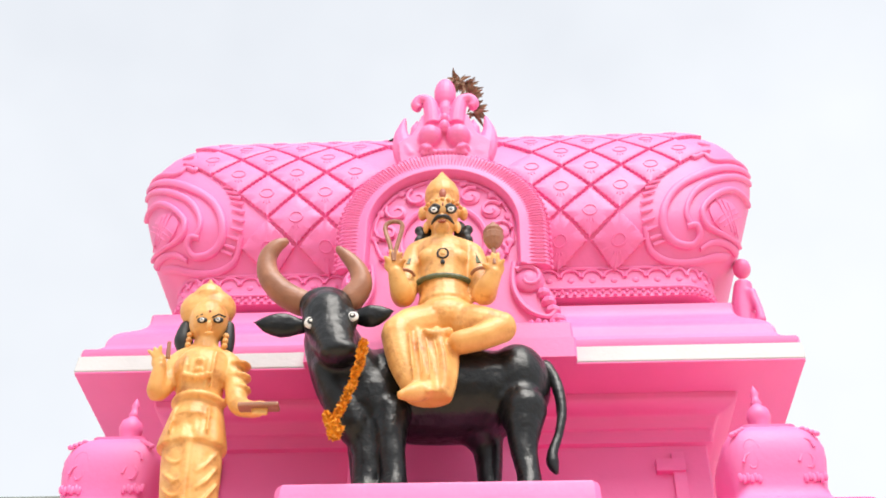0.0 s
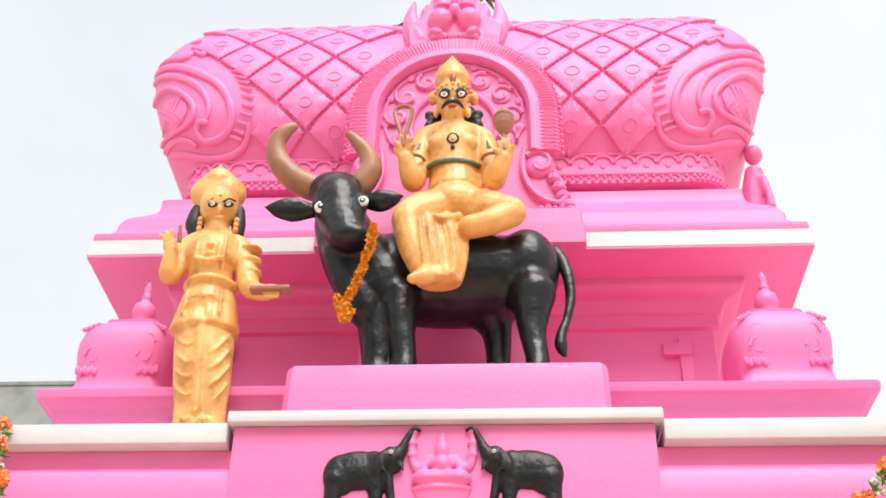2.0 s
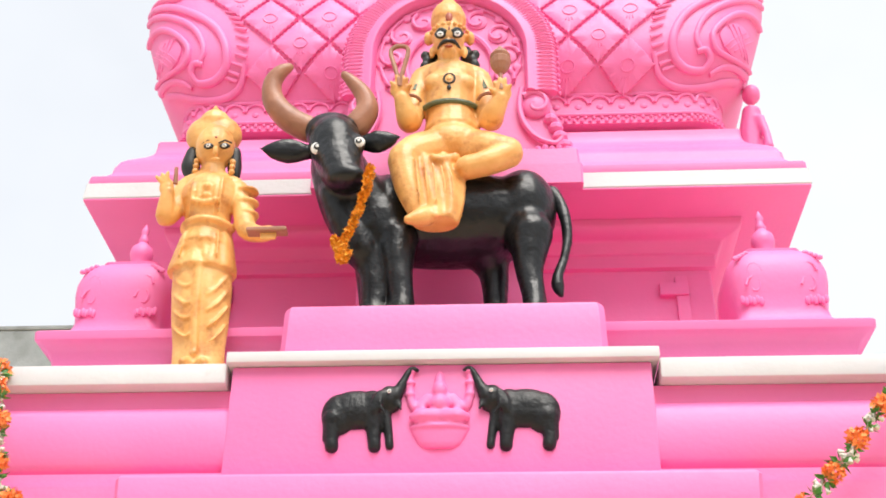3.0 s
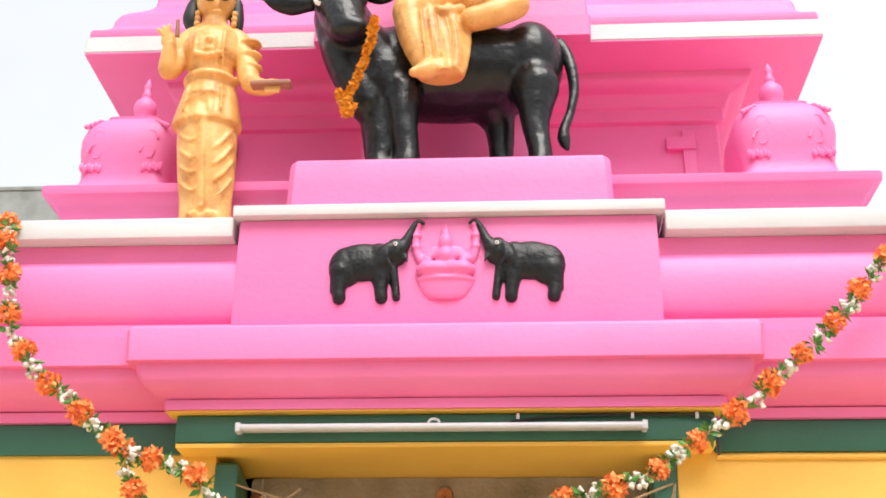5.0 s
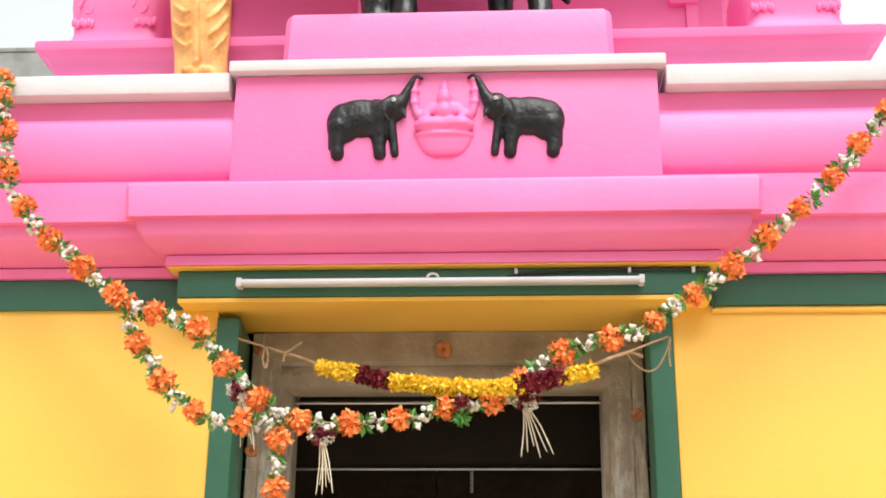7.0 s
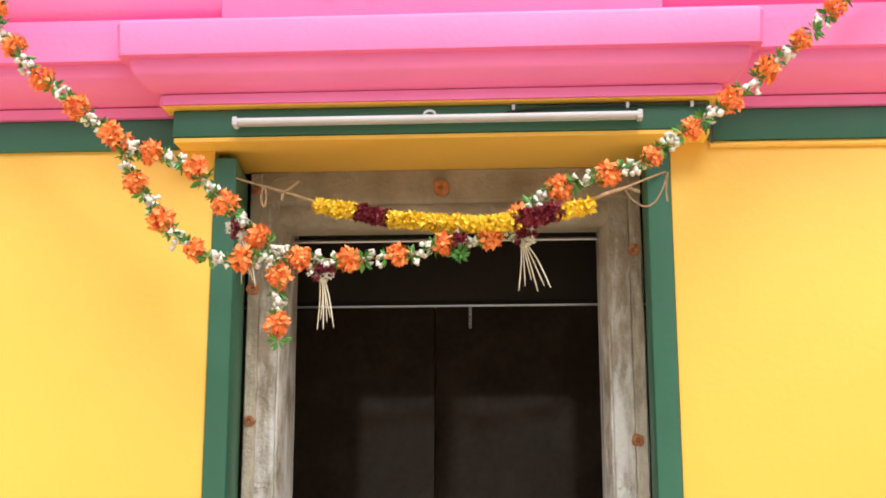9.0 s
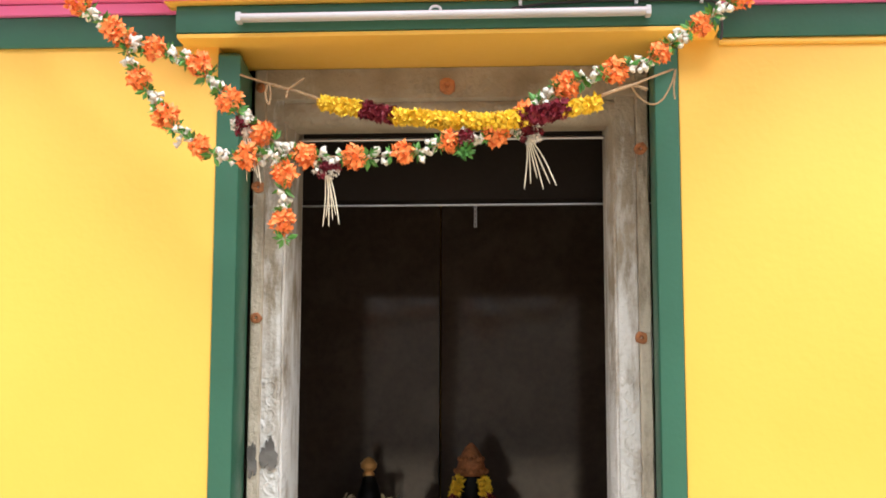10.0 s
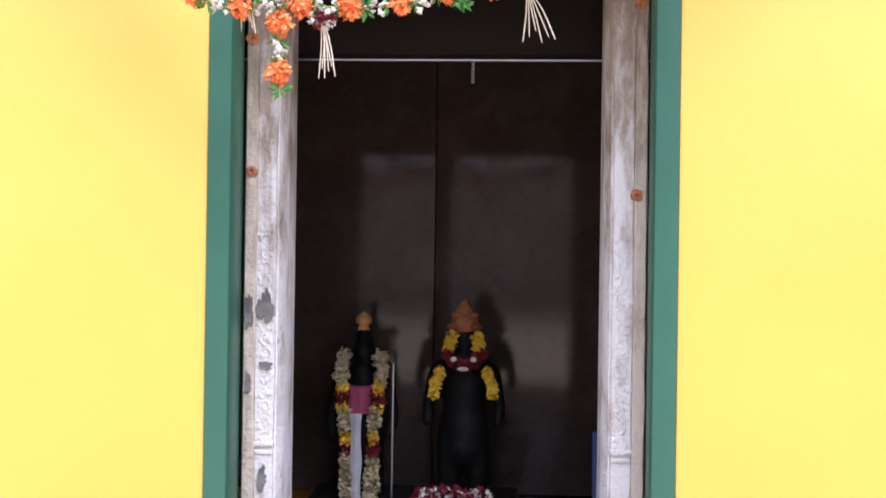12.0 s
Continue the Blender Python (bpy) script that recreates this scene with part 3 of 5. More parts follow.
    bm = bmesh.new()
    hu, hl = 0.131 * 0.89, 0.1375 * 0.89
    edge = []
    corners = [(0, -1), (1, 0), (0, 1), (-1, 0)]
    for k in range(4):
        a, b = corners[k], corners[(k + 1) % 4]
        for i in range(14):
            t = i / 14
            q = 0.985 if i % 2 else 1.05
            edge.append(((a[0] + (b[0] - a[0]) * t) * q * hu, (a[1] + (b[1] - a[1]) * t) * q * hl))
    loops = []
    for scale, lift in ((1.0, -0.004), (1.0, 0.015), (0.96, 0.018), (0.5, 0.019), (0.02, 0.0195)):
        loops.append([on_roof(cu + x * scale, cl + y * scale, lift) for x, y in edge])
    rings(bm, loops)
    tube(bm, [on_roof(cu + 0.030 * math.cos(q), cl + 0.026 * math.sin(q), 0.019) for q in [2 * math.pi * k / 14 for k in range(15)]], 0.0045, 5)
    for k in (-1, 0, 1):
        tube(bm, [on_roof(cu + 0.012 * k, cl - 0.046, 0.019), on_roof(cu + 0.014 * k, cl - 0.062 + 0.006 * abs(k), 0.019)], [0.004, 0.003], 5)
    return bm


for row in range(1, 11):
    for k in range(-9, 10):
        u, length = k * 0.262 + (0.005 if row % 2 else 0.136), row * 0.1375 - 0.03
        limit = 0.80 if row < 3 else (0.86 if row < 4 else (0.95 if row < 5 else 1.08))
        if 0.33 < abs(u) < limit or (row >= 6 and abs(u) < limit):
            part("diamond_tile", diamond(u, length), PINK, barrel, "", 40)


def band(line, width, rise):
    """A broad rounded ridge bent to the roof along a line of (u, s); it narrows to its end."""
    path = smooth_path([(u, over(s), 0) for u, s in line], 7)
    loops = []
    for i, p in enumerate(path):
        d = (path[min(i + 1, len(path) - 1)] - path[max(i - 1, 0)]).normalized()
        w = width * (1.0 - 0.45 * i / len(path))
        loops.append([on_roof(p.x - d.y * w * q, p.y + d.x * w * q, h * rise) for q, h in ((-1, -0.6), (-0.92, 0.7), (-0.6, 1.0), (0, 1.15), (0.6, 1.0), (0.92, 0.7), (1, -0.6))])
    bm = bmesh.new()
    rings(bm, loops)
    return bm


# name, half-width, rise and line of each ridge on the makara heads at the roof's ends
SCROLLS = [
    ("eyelid", 0.017, 0.017, [(-1.43, 0.16), (-1.28, 0.13), (-1.18, 0.04), (-1.155, -0.12), (-1.19, -0.34), (-1.31, -0.36), (-1.44, -0.24)]),
    ("scroll", 0.018, 0.013, [(-1.41, 0.30), (-1.19, 0.14), (-1.11, 0.06), (-1.085, -0.12), (-1.11, -0.36)]),
    ("scroll", 0.022, 0.016, [(-1.39, 0.345), (-1.15, 0.17), (-1.03, 0.08), (-0.985, -0.06), (-0.99, -0.42), (-1.05, -0.64), (-1.13, -0.67), (-1.155, -0.50), (-1.13, -0.34), (-1.09, -0.37)]),
    ("brow", 0.016, 0.014, [(-1.38, 0.385), (-1.27, 0.32), (-1.19, 0.26), (-1.15, 0.29), (-1.11, 0.26), (-1.13, 0.38)]),
    ("jaw", 0.018, 0.014, [(-1.43, -0.40), (-1.26, -0.52), (-1.18, -0.72)]),
    ("jaw", 0.020, 0.014, [(-1.37, -0.62), (-1.29, -0.74), (-1.17, -0.92), (-1.04, -0.93), (-0.94, -0.74), (-0.90, -0.36)]),
]
for side in (1, -1):
    for nm, width, rise, line in SCROLLS:
        part(nm, band([(side * u, s) for u, s in line], width, rise), PINK, barrel, "broad curling carved ridge", 50)
    bm = bmesh.new()
    for k in (-1, 0, 1):
        tube(bm, [on_roof(side * (-1.29 + 0.03 * k + 0.055 * q), 0.255 + 0.065 * q, 0.0145) for q in (-1, -0.5, 0, 0.5, 1)], 0.0028, 5)
        tube(bm, [on_roof(side * (-1.29 + 0.03 * k - 0.055 * q), 0.255 + 0.065 * q, 0.0145) for q in (-1, -0.5, 0, 0.5, 1)], 0.0028, 5)
    part("hatching", bm, PINK, barrel, "cross-hatched lines on the boss")
    # boss with a cross-hatched face at the end of the roof
    bm = bmesh.new()
    loops = []
    for sc, lift in ((1.0, -0.01), (0.96, 0.008), (0.7, 0.013), (0.3, 0.015), (0.03, 0.016)):
        loops.append([on_roof(side * (-1.29 + 0.105 * sc * math.cos(q)), 0.255 + 0.09 * sc * math.sin(q), lift) for q in [2 * math.pi * k / 20 for k in range(20)]])
    rings(bm, loops)
    part("end_boss", bm, PINK, barrel, "round carved boss", 60)
    # comb of small leaves between diamonds and scrolls
    bm = bmesh.new()
    path = smooth_path([(u, over(s), 0) for u, s in [(-1.13, 0.38), (-1.01, 0.26), (-0.93, 0.14), (-0.89, 0.06), (-0.89, -0.26), (-0.95, -0.66)]], 6)
    for i, p in enumerate(path):
        if i % 2 == 0:
            a = on_roof(side * p.x, p.y, 0.010)
            b = on_roof(side * (p.x - 0.055), p.y + 0.02, 0.006)
            tube(bm, [a, (a + b) / 2, b], [0.009, 0.008, 0.004], 6, flat=0.6)
    part("leaf_comb", bm, PINK, barrel, "row of small carved leaves")

# frieze round the neck: scallops above, lace below
bm = bmesh.new()
for k in range(-13, 14):
    u = k * 0.098
    arc = [barrel_point(u + 0.045 * math.cos(q), -1.04 - 0.16 * (1 - math.sin(q)), 0.004) for q in [math.pi * i / 8 for i in range(9)]]
    tube(bm, arc, 0.007, 6)
    ball(bm, barrel_point(u, -1.26, 0.0), (0.016, 0.006, 0.014), 8)
part("scallop_frieze", bm, PINK, barrel, "scalloped frieze")
bm = bmesh.new()
for k in range(-75, 76):
    u = k * 0.0182
    ball(bm, barrel_point(u, -1.50 - 0.05 * (k % 2), 0.004), (0.008, 0.006, 0.007 + 0.003 * (k % 3 == 0)), 6)
    if k % 2:
        ball(bm, barrel_point(u, -1.59, 0.006), (0.011, 0.008, 0.005), 6)
part("lace_band", bm, PINK, barrel, "band of small carved beads")
bm = bmesh.new()
for s0 in (-1.0, -1.44):
    pts = [barrel_point(-1.5 + 0.06 * i, s0, 0.002) for i in range(51)]
    tube(bm, pts, 0.009, 8)
part("string_course", bm, PINK, barrel, "rounded string course")

# ---- horseshoe gable in front of the roof ----
AX, AZ, AY = -0.217, 5.06, 3.985
gable = holder("horseshoe_gable", "carved pink horseshoe arch gable behind the seated statue", "gable", (AX, AY, 4.50), "structure")
bm = bmesh.new()
outline = [(0.50, 4.505), (0.505, 4.53), (0.47, 4.60), (0.455, 4.70), (0.425, 4.76), (0.420, 4.86)]
outline += [(0.445 * math.cos(a), AZ + 0.445 * math.sin(a)) for a in [radians(d) for d in range(-12, 91, 6)]]
full = outline + [(-x, z) for x, z in reversed(outline[:-1])]
rings(bm, [[(AX + x, AY + d, z) for x, z in full] for d in (0.0, 0.12)])
plate = part("plate", bm, PINK, gable)


def arch_steps(over_arch, down_leg):
    """Cosine, sine and drop at even steps up one leg, over the arch and down the other leg."""
    leg = [(1.0, 0.0, 0.225 * (1 - k / down_leg)) for k in range(down_leg)]
    arch = [(math.cos(math.pi * k / (over_arch - 1)), math.sin(math.pi * k / (over_arch - 1)), 0.0) for k in range(over_arch)]
    return leg + arch + [(-1.0, 0.0, d) for _, _, d in reversed(leg)]


bm = bmesh.new()
loops = []
for c, q, drop in arch_steps(61, 5):
    loops.append([(AX + r * c, AY + dp, AZ + r * q - drop) for r, dp in ((0.445, 0.005), (0.45, -0.02), (0.437, -0.034), (0.42, -0.036), (0.36, -0.040), (0.342, -0.052), (0.328, -0.052), (0.318, -0.036), (0.315, 0.005))])
rings(bm, loops)
ring = part("arch_ring", bm, PINK, gable, "moulded arch ring", 50)
bm = bmesh.new()
for c, q, drop in arch_steps(84, 11):
    tube(bm, [(AX + r * c, AY - dp, AZ + r * q - drop) for r, dp in ((0.352, 0.036), (0.39, 0.043), (0.425, 0.041), (0.452, 0.024))], [0.002, 0.0028, 0.0032, 0.0032], 5)
part("arch_ribs", bm, PINK, ring, "fine radial ribs")
bm = bmesh.new()
for c, q, drop in arch_steps(52, 7):
    ball(bm, (AX + 0.456 * c, AY - 0.01, AZ + 0.456 * q - drop), (0.010, 0.012, 0.010), 6)
part("bead_edge", bm, PINK, ring, "beaded edge")
# leaf scrolls inside the arch
bm = bmesh.new()
for k in range(9):
    a = radians(-25 + 230 * k / 8)
    cx, cz = AX + 0.245 * math.cos(a), AZ - 0.02 + 0.245 * math.sin(a)
    spiral = [(cx + (0.052 - 0.0042 * j) * math.cos(a + 0.62 * j), AY - 0.012, cz + (0.052 - 0.0042 * j) * math.sin(a + 0.62 * j)) for j in range(11)]
    tube(bm, spiral, [0.010 - 0.0005 * j for j in range(11)], 7)
    ball(bm, (cx, AY - 0.004, cz), (0.045, 0.009, 0.045), 10)
    ball(bm, (AX + 0.295 * math.cos(a + 0.2), AY - 0.004, AZ + 0.295 * math.sin(a + 0.2)), (0.022, 0.010, 0.022), 8)
part("leaf_scrolls", bm, PINK, plate, "carved leaf scrolls")
bm = bmesh.new()
tube(bm, [(AX + 0.185 * math.cos(a), AY - 0.008, AZ - 0.06 + 0.20 * math.sin(a)) for a in [radians(d) for d in range(-40, 221, 8)]], 0.014, 8)
tube(bm, [(AX + 0.30 * math.cos(a), AY - 0.004, AZ + 0.30 * math.sin(a)) for a in [radians(d) for d in range(-35, 216, 6)]], 0.008, 8)
part("inner_arches", bm, PINK, plate, "plain inner arch ridges")
# curled feet of the arch
for side in (1, -1):
    bm = bmesh.new()
    cx, cz = AX + side * 0.357, 4.775
    sp = [(cx + side * (0.066 - 0.0046 * j) * math.cos(2.5 - 0.55 * j), AY - 0.022, cz + (0.066 - 0.0046 * j) * math.sin(2.5 - 0.55 * j)) for j in range(13)]
    tube(bm, sp, [0.014 - 0.0005 * j for j in range(13)], 8)
    ball(bm, (cx, AY - 0.005, cz), (0.065, 0.025, 0.065), 12)
    for k, (dx, dz, w) in enumerate(((0.415, 4.70, 0.030), (0.435, 4.655, 0.032), (0.45, 4.61, 0.034), (0.465, 4.565, 0.036), (0.48, 4.53, 0.036))):
        ball(bm, (AX + side * dx, AY - 0.006, dz), (w, 0.03, 0.026), 8)
    low = [(AX + side * x, AY - 0.018, z) for x, z in ((0.30, 4.86), (0.29, 4.76), (0.31, 4.67), (0.36, 4.60), (0.43, 4.57), (0.46, 4.60))]
    tube(bm, smooth_path(low, 4), 0.013, 7)
    for k in range(5):
        ball(bm, (AX + side * (0.36 + 0.028 * k), AY - 0.004, 4.535 + 0.008 * (k % 2)), (0.017, 0.03, 0.028), 8)
    part("curled_foot", bm, PINK, gable, "curled leaf foot")


# ---- monster mask finial over the gable ----
def mask(bm):
    MY = 3.99
    rings(bm, [[(AX + x, MY + d, z) for x, z in ((-0.20, 5.47), (0.20, 5.47), (0.215, 5.60), (0.15, 5.66), (0.11, 5.78), (-0.11, 5.78), (-0.15, 5.66), (-0.215, 5.60))] for d in (-0.02, 0.09)])
    for s in (1, -1):
        tube(bm, smooth_path([(AX + s * 0.16, MY + 0.02, 5.52), (AX + s * 0.190, MY + 0.02, 5.60), (AX + s * 0.207, MY + 0.025, 5.70), (AX + s * 0.192, MY + 0.03, 5.82)], 4), [0.062, 0.064, 0.062, 0.060, 0.056, 0.052, 0.046, 0.042, 0.035, 0.028, 0.02, 0.012, 0.005], 10, flat=0.7)
        tube(bm, [(AX + s * 0.125, MY + 0.02, 5.66), (AX + s * 0.140, MY + 0.02, 5.73), (AX + s * 0.132, MY + 0.02, 5.785)], [0.042, 0.024, 0.005], 8)
        curl = smooth_path([(AX + s * 0.055, MY - 0.005, 5.72), (AX + s * 0.062, MY - 0.01, 5.80), (AX + s * 0.075, MY - 0.01, 5.875), (AX + s * 0.118, MY - 0.01, 5.895), (AX + s * 0.140, MY - 0.01, 5.86), (AX + s * 0.122, MY - 0.01, 5.835)], 4)
        tube(bm, curl, [0.044 - 0.0012 * k for k in range(len(curl))], 10)
        ball(bm, (AX + s * 0.066, MY - 0.03, 5.625), (0.056, 0.055, 0.060), 14)
        ball(bm, (AX + s * 0.085, MY - 0.03, 5.545), (0.034, 0.03, 0.024), 10)
        tube(bm, [(AX + s * 0.10, MY - 0.05, 5.545), (AX + s * 0.08, MY - 0.055, 5.525), (AX + s * 0.055, MY - 0.05, 5.53)], [0.012, 0.014, 0.009], 8)
    ball(bm, (AX, MY - 0.035, 5.68), (0.028, 0.035, 0.04), 12)
    ball(bm, (AX, MY - 0.02, 5.75), (0.022, 0.03, 0.03), 10)
    tube(bm, [(AX, MY + 0.02, 5.75), (AX, MY + 0.02, 5.85), (AX, MY + 0.03, 5.93)], [0.02, 0.032, 0.03], 10)
    ball(bm, (AX - 0.002, MY + 0.03, 5.975), (0.054, 0.05, 0.105), 14)
    for d in range(-60, 61, 12):
        ball(bm, (AX + 0.11 * math.sin(radians(d)), MY - 0.03, 5.50 + 0.02 * math.cos(radians(d))), (0.016, 0.02, 0.018), 8)


bm = bmesh.new()
add_skin(bm, fused(mask, 0.005, 1), 0)
thing("mask_finial", bm, PINK, "pink carved monster-mask finial above the gable", "finial", smooth=None)

# dry plant caught behind the finial
bm = bmesh.new()
rng = random.Random(5)
spine = smooth_path([(-0.185, 4.13, 6.20), (-0.125, 4.13, 6.16), (-0.080, 4.12, 6.05), (-0.075, 4.12, 5.93)], 8)
for p in spine:
    for k in range(7):
        d = Vector((rng.uniform(-0.3, 1), rng.uniform(-0.6, 0.6), rng.uniform(-1, 0.5))).normalized() * rng.uniform(0.03, 0.075)
        tube(bm, [p, p + d * 0.5 + Vector((0, 0, 0.01)), p + d], [0.007, 0.009, 0.002], 4, flat=0.4)
thing("dried_plant", bm, DRY, "withered brown plant growing behind the finial", "plant", smooth=50)
bm = bmesh.new()
for k in range(9):
    x = -0.50 + 0.011 * k
    tube(bm, [(x - 0.05, 4.27, 5.885 + 0.004 * (k % 3)), (x, 4.25, 5.905 + 0.01 * math.sin(k)), (x + 0.04, 4.25, 5.885)], [0.004, 0.008, 0.003], 5)
thing("dried_twigs", bm, CABLE, "dark dry twigs lying on the roof", "twigs")


# ---- corner turrets ----
def square_ring(cx, cy, h, r, z, n=5):
    out = []
    for sx, sy, a0 in ((1, -1, -90), (1, 1, 0), (-1, 1, 90), (-1, -1, 180)):
        for k in range(n):
            a = radians(a0 + 90 * k / (n - 1))
            out.append((cx + sx * (h - r) + r * math.cos(a), cy + sy * (h - r) + r * math.sin(a), z))
    return out


def turret():
    t = holder("corner_turret", "small square domed pink turret with a spiked finial", "turret", (0, 0, 0), group="corner turrets")
    bm = bmesh.new()
    prof = [(0.178, 0.0, 0.02), (0.178, 0.045, 0.02), (0.170, 0.050, 0.03), (0.162, 0.075, 0.045), (0.161, 0.10, 0.06), (0.170, 0.145, 0.075), (0.179, 0.195, 0.085), (0.179, 0.235, 0.085), (0.170, 0.270, 0.085),
            (0.150, 0.298, 0.08), (0.124, 0.314, 0.06), (0.104, 0.322, 0.04), (0.104, 0.334, 0.03), (0.088, 0.337, 0.03), (0.07, 0.346, 0.03), (0.05, 0.352, 0.03)]
    rings(bm, [square_ring(0, 0, h, r, z * 1.17) for h, z, r in prof])
    part("dome", bm, PINK, t, "", 40)
    bm = bmesh.new()
    for sx in (-1, 1):
        for sy in (-1, 1):
            c = Vector((sx * 0.118, sy * 0.150, 0.0))
            for ff in (1, -1):
                sp = [(c.x - sx * 0.022 + (0.038 - 0.0032 * j) * math.cos(0.7 * j) * ff * 0.8, sy * (0.175 - 0.001 * j), 0.250 + (0.042 - 0.0032 * j) * math.sin(0.7 * j) - 0.055 * (ff < 0)) for j in range(10)]
                tube(bm, sp, 0.0055, 6)
            for j in range(6):
                ball(bm, (c.x + sx * (0.026 - 0.013 * j), sy * 0.163, 0.142 - 0.006 * (j % 2)), (0.010, 0.010, 0.018), 8)
            for j in range(4):
                ball(bm, (c.x + sx * (0.030 - 0.014 * j), sy * (0.162 - 0.005 * j), 0.312 + 0.010 * j), (0.012, 0.009, 0.010), 8)
    part("corner_leaves", bm, PINK, t, "carved leaf curls on the corners")
    bm = bmesh.new()
    spin(bm, 0, 0, [(r, 0.404 + z * 1.06) for r, z in ((0.062, 0.0), (0.057, 0.012), (0.032, 0.024), (0.029, 0.034), (0.041, 0.054), (0.045, 0.075), (0.039, 0.10), (0.023, 0.115), (0.017, 0.124), (0.021, 0.133), (0.014, 0.148), (0.012, 0.163), (0.016, 0.174), (0.009, 0.19), (0.002, 0.206))], 16)
    part("finial", bm, PINK, t, "", 50)
    return t


first = turret()
first.location = (-1.398, 3.955, 3.582)
copy_thing(first, pose(0.966, 3.945, 3.582))


# ---- small seated lion on the eave ----
def lion(bm):
    x, y, z = 1.085, 4.34, 4.45
    box(bm, x - 0.07, x + 0.07, y - 0.09, y + 0.09, z - 0.01, z + 0.30, 0)
    tube(bm, [(x, y, z + 0.28), (x + 0.005, y - 0.01, z + 0.42), (x + 0.02, y - 0.03, z + 0.55)], [0.06, 0.055, 0.04], 10)
    ball(bm, (x + 0.025, y - 0.04, z + 0.62), (0.042, 0.045, 0.05), 12)
    tube(bm, [(x + 0.04, y - 0.06, z + 0.48), (x + 0.055, y - 0.08, z + 0.36), (x + 0.055, y - 0.085, z + 0.29)], [0.022, 0.018, 0.022], 8)


bm = bmesh.new()
add_skin(bm, fused(lion, 0.009, 3), 0)
thing("lion_statue", bm, PINK, "small pink seated guardian statue on the eave", "statue", smooth=None)


# ---- statues ----
def limb(bm, rows, sides=14, flat=1.0):
    """A soft limb with round ends: rows of x, y, z, radius."""
    path = smooth_path([r[:3] for r in rows], 4)
    rad = smooth_path([(r[3], 0, 0) for r in rows], 4)
    tube(bm, path, [q.x for q in rad], sides, flat=flat)
    for r in (rows[0], rows[-1]):
        ball(bm, r[:3], r[3] * 0.98, 12)


def buffalo_body(bm):
    limb(bm, [(-0.424, 3.8, 4.103, 0.175), (-0.258, 3.81, 4.099, 0.182), (-0.070, 3.82, 4.102, 0.175), (0.045, 3.82, 4.119, 0.150)], 20)
    ball(bm, (0.072, 3.8, 4.125), (0.125, 0.15, 0.165), 18)
    ball(bm, (0.083, 3.73, 3.985), (0.085, 0.08, 0.13), 14)
    ball(bm, (-0.454, 3.75, 4.021), (0.14, 0.15, 0.17), 18)
    limb(bm, [(-0.481, 3.76, 4.053, 0.155), (-0.551, 3.7, 4.125, 0.13), (-0.612, 3.66, 4.251, 0.105)], 18)
    limb(bm, [(-0.506, 3.68, 3.892, 0.07), (-0.568, 3.65, 3.993, 0.06), (-0.613, 3.63, 4.103, 0.055)])
    # head
    ball(bm, (-0.635, 3.63, 4.385), (0.106, 0.09, 0.070), 18)
    limb(bm, [(-0.619, 3.6, 4.322, 0.100), (-0.594, 3.57, 4.214, 0.088), (-0.568, 3.54, 4.132, 0.076)], 16)
    ball(bm, (-0.551, 3.52, 4.095), (0.078, 0.06, 0.046), 16)
    ball(bm, (-0.670, 3.56, 4.260), (0.035, 0.03, 0.045), 12)
    ball(bm, (-0.525, 3.56, 4.276), (0.030, 0.03, 0.045), 12)
    # legs
    limb(bm, [(-0.481, 3.72, 3.917, 0.085), (-0.460, 3.7, 3.799, 0.056), (-0.455, 3.70, 3.68, 0.050), (-0.455, 3.69, 3.62, 0.056)])
    limb(bm, [(-0.382, 3.68, 3.937, 0.075), (-0.369, 3.66, 3.785, 0.050), (-0.355, 3.655, 3.68, 0.044), (-0.355, 3.65, 3.62, 0.050)])
    limb(bm, [(0.093, 3.72, 3.978, 0.085), (0.084, 3.71, 3.819, 0.052), (0.098, 3.69, 3.69, 0.043), (0.096, 3.68, 3.62, 0.050)])
    limb(bm, [(-0.061, 3.86, 3.974, 0.085), (-0.040, 3.88, 3.894, 0.055), (-0.035, 3.88, 3.69, 0.042), (-0.035, 3.87, 3.62, 0.052)])
    limb(bm, [(-0.491, 3.88, 4.019, 0.08), (-0.475, 3.88, 3.72, 0.05), (-0.475, 3.88, 3.62, 0.052)])


def buffalo_rest(bm):
    # ears, tail
    limb(bm, [(-0.719, 3.63, 4.296, 0.030), (-0.781, 3.62, 4.295, 0.050), (-0.842, 3.61, 4.294, 0.038), (-0.892, 3.6, 4.295, 0.006)], 12, 0.5)
    limb(bm, [(-0.523, 3.63, 4.335, 0.028), (-0.469, 3.62, 4.329, 0.046), (-0.418, 3.62, 4.340, 0.034), (-0.380, 3.62, 4.352, 0.006)], 12, 0.5)
    limb(bm, [(0.179, 3.8, 4.209, 0.030), (0.216, 3.78, 4.114, 0.024), (0.227, 3.76, 3.989, 0.020), (0.210, 3.75, 3.888, 0.017), (0.185, 3.74, 3.812, 0.020), (0.183, 3.735, 3.763, 0.024), (0.193, 3.73, 3.722, 0.010)], 12)


def horns(bm):
    limb(bm, [(-0.723, 3.64, 4.409, 0.052), (-0.802, 3.63, 4.454, 0.050), (-0.865, 3.62, 4.532, 0.044), (-0.877, 3.61, 4.613, 0.037), (-0.847, 3.6, 4.663, 0.030), (-0.816, 3.6, 4.685, 0.020)], 16)
    limb(bm, [(-0.549, 3.64, 4.418, 0.052), (-0.509, 3.63, 4.484, 0.046), (-0.522, 3.62, 4.550, 0.036), (-0.562, 3.61, 4.604, 0.028), (-0.600, 3.6, 4.641, 0.018)], 16)


